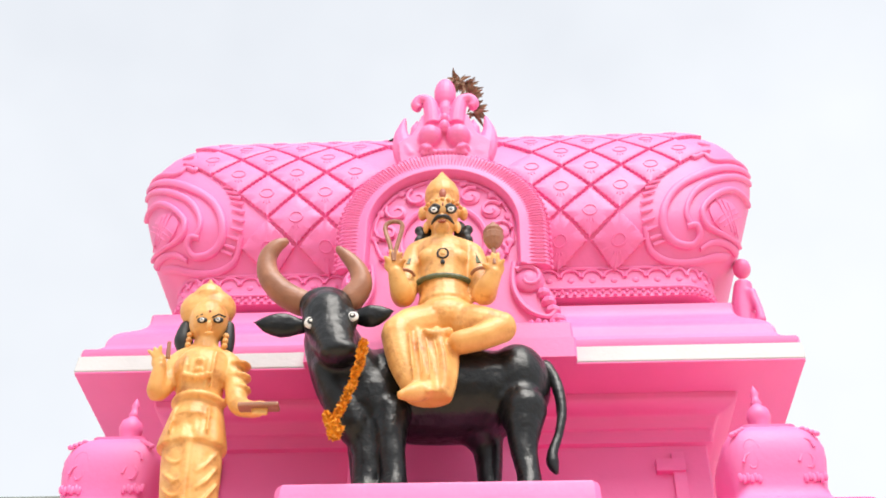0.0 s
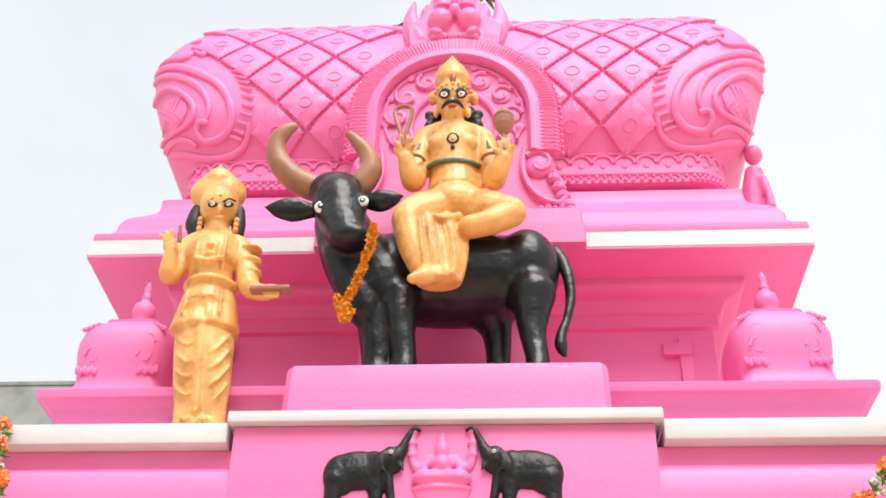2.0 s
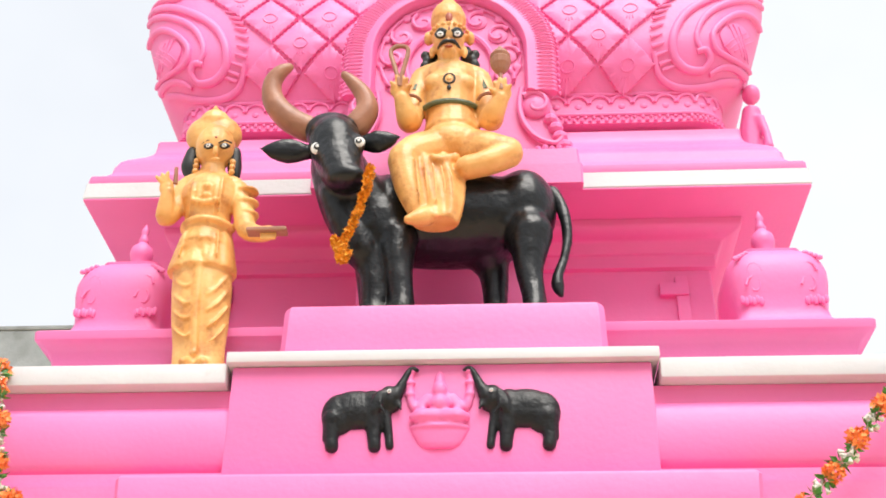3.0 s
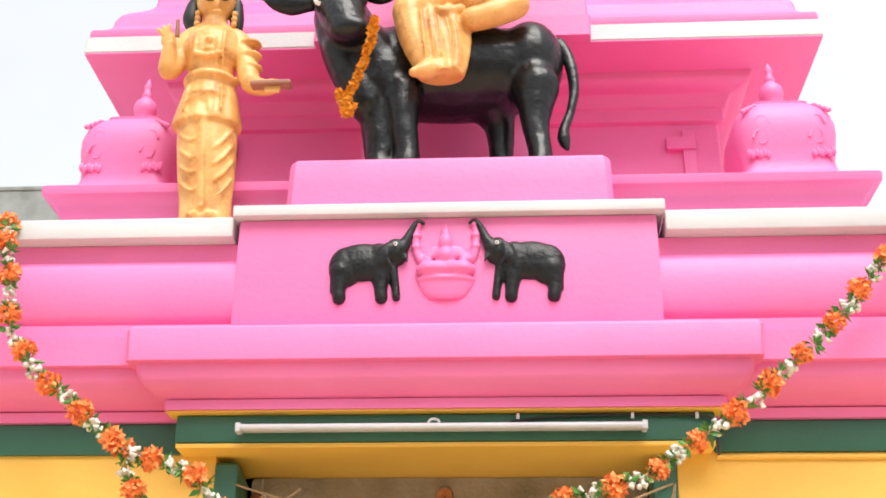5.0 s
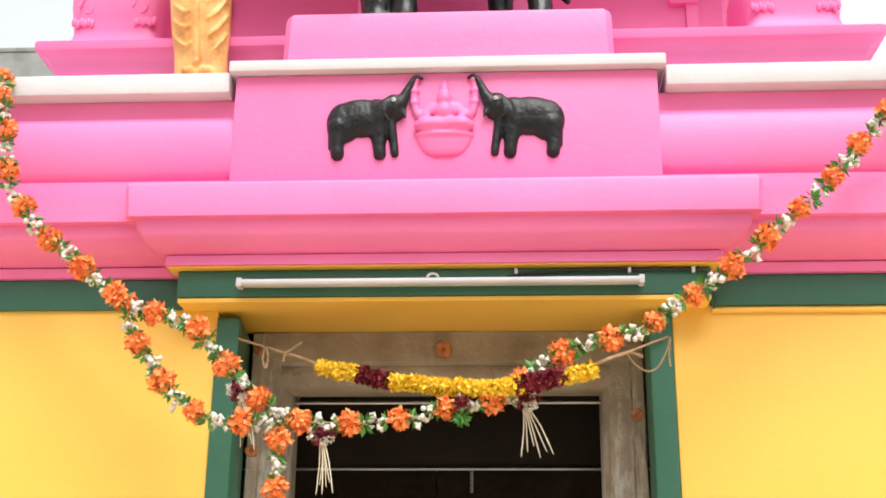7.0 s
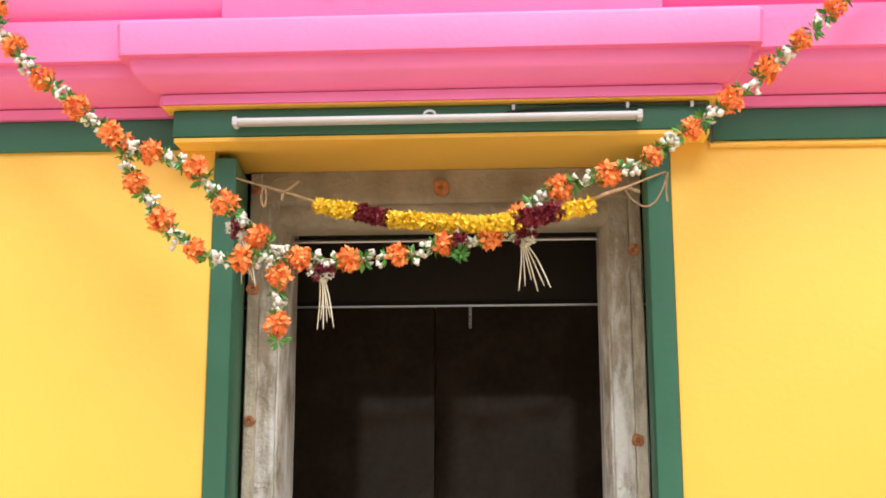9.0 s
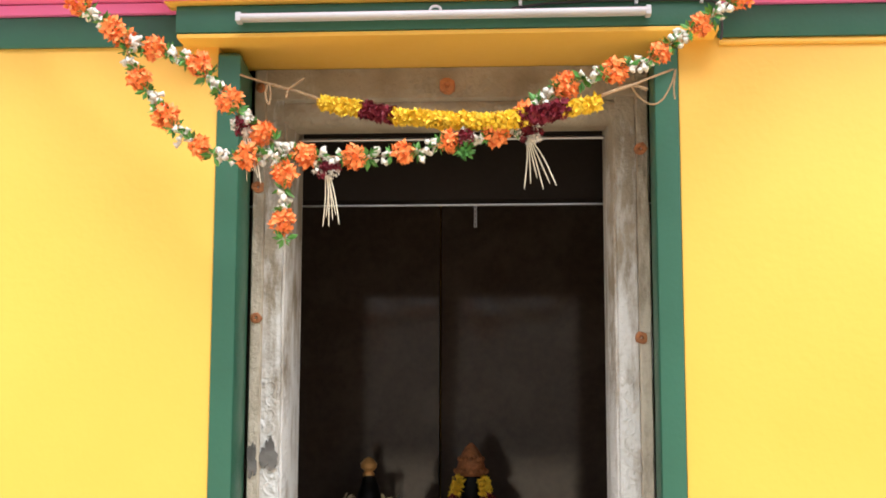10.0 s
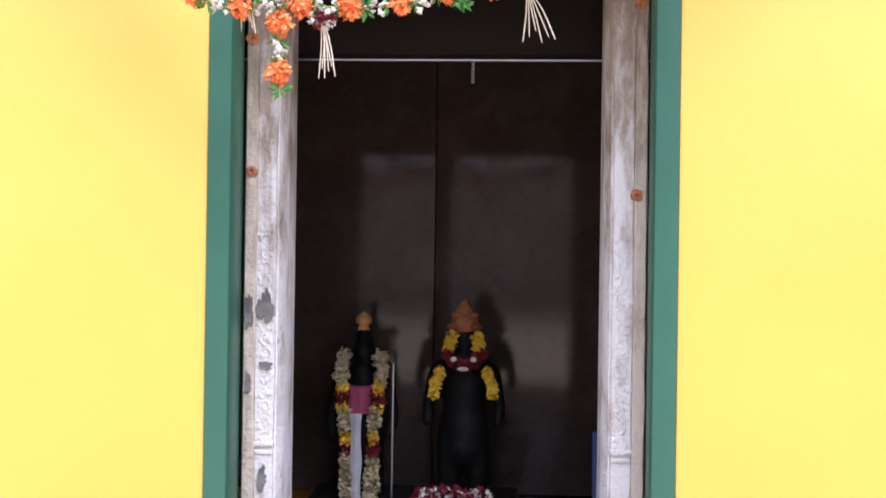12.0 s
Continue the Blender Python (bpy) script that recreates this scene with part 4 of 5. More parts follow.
def eye(bm, x, y, z, r, white, dark):
    """A painted eye: a white disc with a dark middle."""
    ball(bm, (x, y, z), (r, r * 0.45, r), 14, white)
    ball(bm, (x, y - r * 0.32, z), (r * 0.55, r * 0.25, r * 0.55), 12, dark)
    ball(bm, (x, y - r * 0.52, z), (r * 0.26, r * 0.1, r * 0.26), 8, white)


bm = bmesh.new()
add_skin(bm, fused(buffalo_body, 0.010, 12), 0)
add_skin(bm, fused(buffalo_rest, 0.008, 4), 0)
add_skin(bm, fused(horns, 0.010, 3), 1)
eye(bm, -0.664, 3.526, 4.234, 0.027, 2, 3)
eye(bm, -0.517, 3.530, 4.260, 0.022, 2, 3)
thing("buffalo_statue", bm, [BLACK, COPPER, EYE_WHITE, CABLE], "glossy black buffalo statue with brown horns on the pedestal", "statue", smooth=None)


def rider_gold(bm):
    # trunk
    ball(bm, (-0.205, 3.735, 4.704), (0.112, 0.085, 0.10), 18)
    limb(bm, [(-0.200, 3.74, 4.665, 0.106), (-0.195, 3.74, 4.524, 0.099), (-0.192, 3.735, 4.428, 0.114)], 18)
    limb(bm, [(-0.312, 3.75, 4.743, 0.045), (-0.207, 3.75, 4.767, 0.055), (-0.097, 3.75, 4.737, 0.045)])
    ball(bm, (-0.254, 3.670, 4.652), (0.048, 0.026, 0.040), 12)
    ball(bm, (-0.149, 3.670, 4.648), (0.048, 0.026, 0.040), 12)
    limb(bm, [(-0.209, 3.74, 4.782, 0.046), (-0.209, 3.73, 4.848, 0.044)])
    # head and crown
    ball(bm, (-0.209, 3.715, 4.917), (0.066, 0.075, 0.098), 18)
    ball(bm, (-0.206, 3.67, 4.804), (0.034, 0.03, 0.03), 12)
    ball(bm, (-0.204, 3.635, 4.823), (0.013, 0.02, 0.026), 10)
    limb(bm, [(-0.210, 3.72, 5.002, 0.074), (-0.211, 3.72, 5.056, 0.066), (-0.211, 3.72, 5.104, 0.036), (-0.212, 3.72, 5.150, 0.010)])
    ball(bm, (-0.291, 3.74, 4.942), (0.020, 0.03, 0.032), 10)
    ball(bm, (-0.123, 3.74, 4.937), (0.020, 0.03, 0.032), 10)
    ball(bm, (-0.274, 3.72, 4.850), (0.014, 0.014, 0.032), 8)
    ball(bm, (-0.145, 3.72, 4.846), (0.014, 0.014, 0.032), 8)
    # arms
    limb(bm, [(-0.312, 3.75, 4.730, 0.050), (-0.340, 3.72, 4.590, 0.049), (-0.350, 3.68, 4.470, 0.046), (-0.358, 3.63, 4.462, 0.042), (-0.374, 3.6, 4.512, 0.032)])
    limb(bm, [(-0.090, 3.75, 4.725, 0.050), (-0.060, 3.72, 4.585, 0.049), (-0.043, 3.68, 4.468, 0.045), (-0.030, 3.63, 4.464, 0.042), (-0.004, 3.6, 4.502, 0.032)])
    ball(bm, (-0.383, 3.595, 4.555), (0.040, 0.022, 0.045), 12)
    ball(bm, (0.000, 3.595, 4.525), (0.038, 0.022, 0.045), 12)
    for hx, hz, s in ((-0.382, 4.541, 1), (0.0, 4.511, -1)):
        for k, (dx, dz) in enumerate(((-0.034, 0.030), (-0.014, 0.062), (0.008, 0.064), (0.028, 0.046), (0.042, 0.012))):
            limb(bm, [(hx + s * dx * 0.5, 3.583, hz + dz * 0.3, 0.013), (hx + s * dx, 3.568, hz + dz, 0.008)], 8)
    # folded leg, hanging leg and the cloth
    limb(bm, [(-0.169, 3.72, 4.358, 0.085), (-0.063, 3.66, 4.303, 0.078), (0.020, 3.62, 4.271, 0.055)], 16)
    limb(bm, [(0.024, 3.62, 4.260, 0.052), (-0.052, 3.6, 4.209, 0.048), (-0.133, 3.6, 4.186, 0.045)], 14)
    limb(bm, [(-0.235, 3.70, 4.340, 0.088), (-0.315, 3.65, 4.285, 0.082), (-0.358, 3.615, 4.245, 0.064)], 16)
    limb(bm, [(-0.362, 3.61, 4.235, 0.060), (-0.335, 3.60, 4.11, 0.056), (-0.295, 3.59, 3.99, 0.042)], 14)
    ball(bm, (-0.19, 3.685, 4.355), (0.125, 0.085, 0.085), 18)
    robe = ((-0.375, -0.165, 4.25, 3.645), (-0.392, -0.145, 4.19, 3.635), (-0.380, -0.134, 4.12, 3.625), (-0.356, -0.140, 4.04, 3.615), (-0.336, -0.150, 3.98, 3.605), (-0.322, -0.160, 3.945, 3.60))
    loops = []
    for x0, x1, z, y in robe:
        row = []
        for k in range(48):
            q = 2 * math.pi * k / 48
            front = max(-math.sin(q), 0.0)
            row.append(((x0 + x1) / 2 + (x1 - x0) / 2 * math.cos(q), y + 0.058 * math.sin(q) - front * 0.009 * math.sin(9 * q + 7 * z), z + 0.012 * front * math.sin(5 * q)))
        loops.append(row)
    rings(bm, loops)
    limb(bm, [(-0.262, 3.575, 3.965, 0.036), (-0.295, 3.55, 3.940, 0.033), (-0.330, 3.53, 3.920, 0.018)], 10)
    # hand on the lap and folds
    limb(bm, [(-0.174, 3.61, 4.242, 0.020), (-0.224, 3.585, 4.215, 0.018), (-0.254, 3.58, 4.227, 0.012)], 8)
    for k in range(5):
        limb(bm, [(-0.312 + 0.030 * k, 3.550, 4.20 - 0.012 * k, 0.005), (-0.300 + 0.030 * k, 3.538, 4.09, 0.0065), (-0.292 + 0.029 * k, 3.535, 4.00 + 0.012 * (k % 2), 0.004)], 6)
    for k in range(3):
        tube(bm, [(-0.206 + 0.10 * math.sin(q), 3.74 - 0.10 * math.cos(q), 4.395 - 0.022 * k) for q in [radians(d) for d in range(-80, 81, 20)]], 0.008, 8)


HX, HZ = -0.203, 4.867


def rider_black(bm):
    for s in (-1, 1):
        limb(bm, [(HX + s * 0.062, 3.765, HZ + 0.02, 0.026), (HX + s * 0.080, 3.77, HZ - 0.07, 0.034), (HX + s * 0.086, 3.765, HZ - 0.125, 0.022)])
        for k in range(6):
            ball(bm, (HX + s * (0.090 + 0.009 * (k % 2)), 3.742, HZ - 0.150 + 0.027 * k), 0.022, 8)
        # brows, moustache
        tube(bm, smooth_path([(HX + s * 0.010, 3.632, HZ + 0.012), (HX + s * 0.034, 3.634, HZ + 0.030), (HX + s * 0.058, 3.655, HZ + 0.014)], 3), 0.007, 6)
        tube(bm, smooth_path([(HX + s * 0.003, 3.616, HZ - 0.050), (HX + s * 0.024, 3.622, HZ - 0.054), (HX + s * 0.048, 3.645, HZ - 0.072)], 3), [0.009, 0.011, 0.011, 0.010, 0.008, 0.006, 0.003], 6)
        ball(bm, (HX + s * 0.034, 3.640, HZ), (0.024, 0.012, 0.017), 10)


bm = bmesh.new()
add_skin(bm, fused(rider_gold, 0.006, 3), 0)
add_skin(bm, fused(rider_black, 0.006, 1), 1)
for s in (-1, 1):
    eye(bm, HX + s * 0.034, 3.633, HZ, 0.0135, 2, 1)
# noose and mace
tube(bm, smooth_path([(-0.382, 3.575, 4.555), (-0.402, 3.57, 4.641), (-0.422, 3.57, 4.722), (-0.397, 3.57, 4.751), (-0.362, 3.57, 4.744), (-0.356, 3.57, 4.711), (-0.375, 3.57, 4.612), (-0.382, 3.575, 4.555)], 6), 0.009, 8, 3)
tube(bm, [(-0.001, 3.575, 4.527), (-0.004, 3.575, 4.617)], 0.009, 8, 3)
mx, my, mz = (-0.003, 3.575, 4.668)
spin(bm, mx, my, [(0.012, mz - 0.062), (0.024, mz - 0.05), (0.037, mz - 0.025), (0.041, mz), (0.036, mz + 0.008), (0.040, mz + 0.02), (0.030, mz + 0.04), (0.014, mz + 0.05), (0.010, mz + 0.065), (0.001, mz + 0.075)], 14, 3)
# painted ornaments
bx, by, bz = (-0.199, 3.645, 4.538)
tube(bm, [(bx + 0.112 * math.sin(q), 3.740 - 0.100 * math.cos(q), bz + 0.012 - 0.016 * math.cos(q)) for q in [radians(d) for d in range(-75, 76, 10)]], 0.011, 8, 4)
px, py, pz = (-0.200, 3.638, 4.642)
for s in (-1, 1):
    tube(bm, [(px + s * 0.118, 3.712, pz + 0.07), (px + s * 0.128, 3.70, pz + 0.03), (px + s * 0.138, 3.685, pz - 0.02)], 0.011, 6, 4)
    tube(bm, [(px + s * 0.150 + 0.05 * math.sin(q) * 0.8, 3.675 - 0.045 * math.cos(q), pz - 0.085) for q in [radians(d) for d in range(-80, 81, 20)]], 0.007, 6, 3)
tube(bm, [(px + 0.021 * math.sin(q), py, pz + 0.024 * math.cos(q)) for q in [radians(d) for d in range(0, 361, 30)]], 0.0045, 6, 1)
ball(bm, (px, py, pz), (0.010, 0.006, 0.010), 8, 0)
ball(bm, (px, py - 0.002, pz - 0.045), (0.009, 0.007, 0.013), 8, 1)
tube(bm, [(px + 0.066 * math.sin(q), 3.668 - 0.022 * math.cos(q), pz + 0.014 + 0.016 * abs(math.sin(q))) for q in [radians(d) for d in range(-80, 81, 20)]], 0.005, 6, 3)
jx, jy, jz = (-0.204, 3.645, 4.967)
ball(bm, (jx, jy, jz), (0.015, 0.008, 0.026), 10, 5)
for k in range(9):
    q = radians(-70 + 17.5 * k)
    ball(bm, (jx + 0.076 * math.sin(q), 3.722 - 0.080 * math.cos(q), jz - 0.035), 0.010, 8, 0)
    ball(bm, (jx + 0.058 * math.sin(q), 3.722 - 0.062 * math.cos(q), jz + 0.040), 0.011, 8, 0)
ball(bm, (HX, 3.622, HZ - 0.074), (0.018, 0.008, 0.007), 8, 5)
ball(bm, (HX, 3.642, HZ + 0.038), (0.004, 0.004, 0.010), 8, 5)
thing("rider_statue", bm, [GOLD, CABLE, EYE_WHITE, COPPER, JEWEL_GREEN, RED_PAINT], "gold painted seated statue with moustache on the buffalo's back", "statue", smooth=None)


def attendant_gold(bm):
    ball(bm, (-1.060, 3.6, 4.300), (0.072, 0.075, 0.095), 18)
    ball(bm, (-1.035, 3.525, 4.232), (0.011, 0.018, 0.022), 8)
    # round turban behind the face
    ball(bm, (-1.079, 3.625, 4.377), (0.106, 0.070, 0.088), 20)
    limb(bm, [(-1.076, 3.61, 4.419, 0.062), (-1.079, 3.61, 4.459, 0.030), (-1.084, 3.61, 4.506, 0.007)])
    limb(bm, [(-1.061, 3.61, 4.220, 0.045), (-1.058, 3.61, 4.174, 0.05)])
    limb(bm, [(-1.140, 3.62, 4.145, 0.042), (-1.064, 3.62, 4.156, 0.055), (-0.977, 3.62, 4.134, 0.042)])
    ball(bm, (-1.053, 3.6, 4.079), (0.105, 0.078, 0.10), 18)
    limb(bm, [(-1.056, 3.61, 4.049, 0.088), (-1.054, 3.62, 3.947, 0.080), (-1.054, 3.62, 3.865, 0.095)], 18)
    # tunic skirt, then wrapped cloth
    rings(bm, [[(-1.050 + r * math.cos(q), 3.62 + r * 0.74 * math.sin(q) * (1 + 0.06 * math.cos(11 * q)), z) for q in [2 * math.pi * k / 44 for k in range(44)]] for r, z in ((0.082, 3.95), (0.096, 3.90), (0.120, 3.785), (0.121, 3.766), (0.104, 3.762))])
    rings(bm, [[(-1.048 + 0.03 * (3.78 - z) / 0.4 + r * math.cos(q), 3.62 + r * 0.72 * math.sin(q) * (1 + 0.05 * math.cos(7 * q + z * 9)), z) for q in [2 * math.pi * k / 44 for k in range(44)]] for r, z in ((0.102, 3.80), (0.104, 3.70), (0.098, 3.58), (0.088, 3.48), (0.088, 3.42), (0.090, 3.383))])
    tube(bm, [(-1.048 + 0.088 * math.sin(q), 3.618 - 0.088 * math.cos(q), 3.945) for q in [radians(d) for d in range(-90, 91, 15)]], 0.012, 8)
    limb(bm, [(-1.045, 3.555, 3.395, 0.020), (-1.05, 3.540, 3.39, 0.016)], 8)
    limb(bm, [(-0.990, 3.555, 3.395, 0.020), (-0.985, 3.540, 3.39, 0.016)], 8)
    # folds swept across the legs
    for k in range(4):
        z, o = 3.725 - 0.062 * k, 0.006 * k
        limb(bm, [(-1.138 + o, 3.592, z + 0.015, 0.004), (-1.105 + o, 3.556, z - 0.030, 0.006), (-1.072 + o, 3.546, z - 0.045 - 0.006 * (k % 2), 0.005), (-1.052 + o, 3.546, z - 0.020, 0.003)], 6)
        limb(bm, [(-0.948 + o, 3.592, z + 0.02, 0.004), (-0.972 + o, 3.560, z - 0.045, 0.006), (-0.998 + o, 3.548, z - 0.075, 0.004)], 6)
    limb(bm, [(-1.042, 3.545, 3.77, 0.015), (-1.035, 3.548, 3.58, 0.015), (-1.02, 3.552, 3.43, 0.013)], 8, 0.6)
    for x in (-1.100, -1.078, -1.018, -0.998):
        limb(bm, [(x, 3.545, 4.13, 0.004), (x + 0.003, 3.525, 4.06, 0.006), (x, 3.545, 3.97, 0.004)], 6)
    for k in range(4):
        limb(bm, [(-1.11 + 0.04 * k, 3.546, 3.90, 0.004), (-1.115 + 0.044 * k, 3.537, 3.80, 0.005)], 6)
    for z in (4.075, 4.035, 3.945, 3.865):
        ball(bm, (-1.048, 3.522 + (0.012 if z < 3.95 else 0), z), 0.013, 8)
    for k in range(5):
        ball(bm, (-1.09 + 0.02 * k, 3.520, 4.015 - 0.010 * math.sin(k * math.pi / 4)), 0.012, 8)
    # arms
    limb(bm, [(-1.152, 3.62, 4.133, 0.042), (-1.172, 3.59, 4.026, 0.036), (-1.192, 3.56, 3.970, 0.034), (-1.190, 3.54, 4.016, 0.028), (-1.185, 3.53, 4.058, 0.024)])
    ball(bm, (-1.192, 3.525, 4.076), (0.028, 0.02, 0.035), 10)
    for dx in (-0.034, -0.016, 0.004):
        limb(bm, [(-1.190, 3.52, 4.068, 0.010), (-1.192 + dx, 3.50, 4.125 - 0.6 * abs(dx), 0.007)], 6)
    limb(bm, [(-0.961, 3.62, 4.116, 0.044), (-0.926, 3.6, 4.016, 0.040), (-0.898, 3.57, 3.919, 0.036), (-0.846, 3.54, 3.879, 0.030), (-0.808, 3.52, 3.865, 0.024)])
    for k in range(3):
        ball(bm, (-0.918 + 0.007 * k, 3.60 - 0.006 * k, 4.10 - 0.055 * k), (0.0425, 0.042, 0.012), 10)
    ball(bm, (-0.806, 3.5, 3.866), (0.036, 0.022, 0.018), 10)
    for k in range(4):
        limb(bm, [(-0.825 + 0.015 * k, 3.49, 3.855, 0.008), (-0.823 + 0.015 * k, 3.487, 3.825, 0.007)], 6)


def attendant_black(bm):
    limb(bm, [(-1.148, 3.625, 4.302, 0.026), (-1.152, 3.63, 4.241, 0.036), (-1.143, 3.63, 4.200, 0.026)])
    limb(bm, [(-0.990, 3.625, 4.299, 0.022), (-0.988, 3.63, 4.238, 0.028), (-0.983, 3.63, 4.192, 0.022)])


bm = bmesh.new()
add_skin(bm, fused(attendant_gold, 0.0055, 1), 0)
add_skin(bm, fused(attendant_black, 0.008, 2), 1)
for x, y, z in ((-1.066, 3.531, 4.260), (-1.007, 3.531, 4.259)):
    ball(bm, (x, y + 0.004, z + 0.002), (0.020, 0.010, 0.0125), 10, 1)
    eye(bm, x, y - 0.003, z, 0.009, 2, 1)
    tube(bm, [(x - 0.024, y + 0.006, z + 0.017), (x, y - 0.001, z + 0.025), (x + 0.024, y + 0.006, z + 0.017)], 0.0035, 6, 1)
ball(bm, (-1.042, 3.53, 4.298), (0.005, 0.004, 0.006), 8, 4)
ball(bm, (-1.032, 3.528, 4.199), (0.016, 0.006, 0.006), 8, 0)
for x, y, z in ((-1.118, 3.585, 4.233), (-0.984, 3.585, 4.225)):
    for k in range(3):
        ball(bm, (x, y, z - 0.022 * k), 0.012, 8, 0)
# reed pen and palm-leaf book
tube(bm, [(-1.154, 3.5, 4.072), (-1.156, 3.49, 4.134)], [0.009, 0.007], 8, 3)
box(bm, -0.875, -0.737, 3.465, 3.51, 3.846, 3.862, 0.005, 3)
thing("attendant_statue", bm, [GOLD, CABLE, EYE_WHITE, COPPER, RED_PAINT], "gold painted standing statue with turban holding a book", "statue", smooth=None)


# ---- relief of two elephants and a seated figure ----
PY = 3.54


def elephant(bm):
    ball(bm, (-0.475, 3.545, 3.212), (0.100, 0.034, 0.068), 18)
    ball(bm, (-0.528, 3.545, 3.197), (0.058, 0.032, 0.072), 16)
    ball(bm, (-0.426, 3.545, 3.219), (0.046, 0.034, 0.062), 16)
    ball(bm, (-0.373, 3.535, 3.247), (0.036, 0.030, 0.044), 14)
    ball(bm, (-0.358, 3.535, 3.229), (0.022, 0.022, 0.030), 12)
    ball(bm, (-0.407, 3.512, 3.227), (0.020, 0.010, 0.044), 12, rot=(0, 18, 0))
    limb(bm, [(-0.353, 3.53, 3.254, 0.024), (-0.337, 3.53, 3.285, 0.017), (-0.323, 3.53, 3.317, 0.012), (-0.311, 3.53, 3.340, 0.010), (-0.299, 3.53, 3.348, 0.009), (-0.286, 3.53, 3.342, 0.007)], 10)
    limb(bm, [(-0.545, 3.545, 3.182, 0.038), (-0.548, 3.54, 3.127, 0.024), (-0.545, 3.54, 3.089, 0.022)], 10)
    limb(bm, [(-0.421, 3.545, 3.191, 0.036), (-0.416, 3.54, 3.126, 0.023), (-0.413, 3.54, 3.088, 0.021)], 10)
    limb(bm, [(-0.383, 3.54, 3.207, 0.018), (-0.371, 3.538, 3.136, 0.014), (-0.366, 3.538, 3.089, 0.014)], 10)
    limb(bm, [(-0.570, 3.545, 3.211, 0.009), (-0.572, 3.54, 3.152, 0.006), (-0.568, 3.54, 3.112, 0.008)], 8)
    limb(bm, [(-0.392, 3.508, 3.256, 0.005), (-0.397, 3.505, 3.219, 0.006), (-0.382, 3.508, 3.186, 0.005)], 6)
    limb(bm, [(-0.340, 3.525, 3.228, 0.010), (-0.333, 3.515, 3.201, 0.004)], 6)


MID = -0.211
for side in (1, -1):
    bm = bmesh.new()
    add_skin(bm, fused(elephant, 0.005, 2), 0)
    eye(bm, -0.370, 3.5, 3.257, 0.0065, 1, 2)
    if side < 0:
        bmesh.ops.scale(bm, vec=(-1, 1, 1), verts=bm.verts)
        bmesh.ops.translate(bm, vec=(2 * MID, 0, 0), verts=bm.verts)
    thing("elephant_relief", bm, [BLACK_RELIEF, EYE_WHITE, CABLE], "black painted elephant relief with raised trunk on pink panel", "relief", group="elephant reliefs", smooth=None)


def seated_relief(bm):
    m = MID - 0.002
    limb(bm, [(-0.215, 3.545, 3.299, 0.020), (-0.215, 3.545, 3.319, 0.017), (-0.215, 3.545, 3.347, 0.006)], 10)
    ball(bm, (-0.214, 3.535, 3.273), (0.025, 0.024, 0.032), 12)
    limb(bm, [(-0.214, 3.54, 3.250, 0.018), (-0.213, 3.535, 3.228, 0.034), (-0.213, 3.54, 3.200, 0.026)], 12)
    kz = 3.180
    for s in (1, -1):
        limb(bm, [(m + s * 0.028, PY, kz + 0.07, 0.015), (m + s * 0.055, PY - 0.005, kz + 0.035, 0.013), (m + s * 0.045, PY - 0.018, kz + 0.012, 0.011)], 8)
        limb(bm, [(m + s * 0.040, PY, kz + 0.072, 0.014), (m + s * 0.080, PY, kz + 0.035, 0.016), (m + s * 0.096, PY, kz + 0.10, 0.015), (m + s * 0.094, PY, kz + 0.15, 0.012), (m + s * 0.094, PY, kz + 0.165, 0.014)], 8)
        for k in range(3):
            ball(bm, (m + s * 0.094, PY - 0.004, kz + 0.08 + 0.04 * k), (0.019, 0.016, 0.008), 8)
        limb(bm, [(m, PY - 0.01, kz + 0.004, 0.024), (m + s * 0.055, PY - 0.018, kz + 0.002, 0.024), (m + s * 0.080, PY - 0.012, kz, 0.016)], 8)
    rings(bm, [[(m + r * math.cos(q), PY + 0.26 * r * math.sin(q), kz + dz) for q in [2 * math.pi * k / 28 for k in range(28)]] for r, dz in ((0.045, -0.100), (0.066, -0.085), (0.084, -0.055), (0.090, -0.035), (0.084, -0.022))])
    tube(bm, [(m + 0.089 * math.cos(q), PY + 0.026 * math.sin(q), kz - 0.032) for q in [2 * math.pi * k / 24 for k in range(25)]], 0.006, 6)


bm = bmesh.new()
add_skin(bm, fused(seated_relief, 0.005, 1), 0)
thing("seated_relief", bm, PINK, "pink relief of a seated figure on a lotus", "relief", smooth=None)


# ---- tube light and wiring on the lintel ----
lamp = holder("tube_light", "white tube light fitting mounted on the green lintel", "light", (-0.2275, 3.585, 2.69))
bm = bmesh.new()
box(bm, -0.832, 0.378, 3.572, 3.598, 2.676, 2.690, 0.003)
part("batten", bm, TUBE, lamp)
bm = bmesh.new()
tube(bm, [(-0.836, 3.560, 2.682), (0.381, 3.560, 2.682)], 0.0105, 12)
part("tube", bm, TUBE, lamp, "unlit white tube")
for x in (-0.832, 0.377):
    bm = bmesh.new()
    box(bm, x - 0.008, x + 0.008, 3.550, 3.592, 2.668, 2.696, 0.004)
    part("end_holder", bm, TUBE, lamp)
bm = bmesh.new()
tube(bm, [(-0.245 + 0.016 * math.cos(q), 3.563, 2.694 + 0.012 * math.sin(q)) for q in [math.pi * k / 8 for k in range(9)]], 0.004, 6)
part("starter", bm, TUBE, lamp)
bm = bmesh.new()
tube(bm, smooth_path([(-0.02, 3.592, 2.705), (0.10, 3.590, 2.718), (0.25, 3.590, 2.722), (0.34, 3.590, 2.722), (0.53, 3.590, 2.720), (0.585, 3.588, 2.70), (0.592, 3.592, 2.63), (0.588, 3.594, 2.60)], 5), 0.004, 6)
thing("light_cable", bm, CABLE, "black cable clipped along the lintel", "cable")
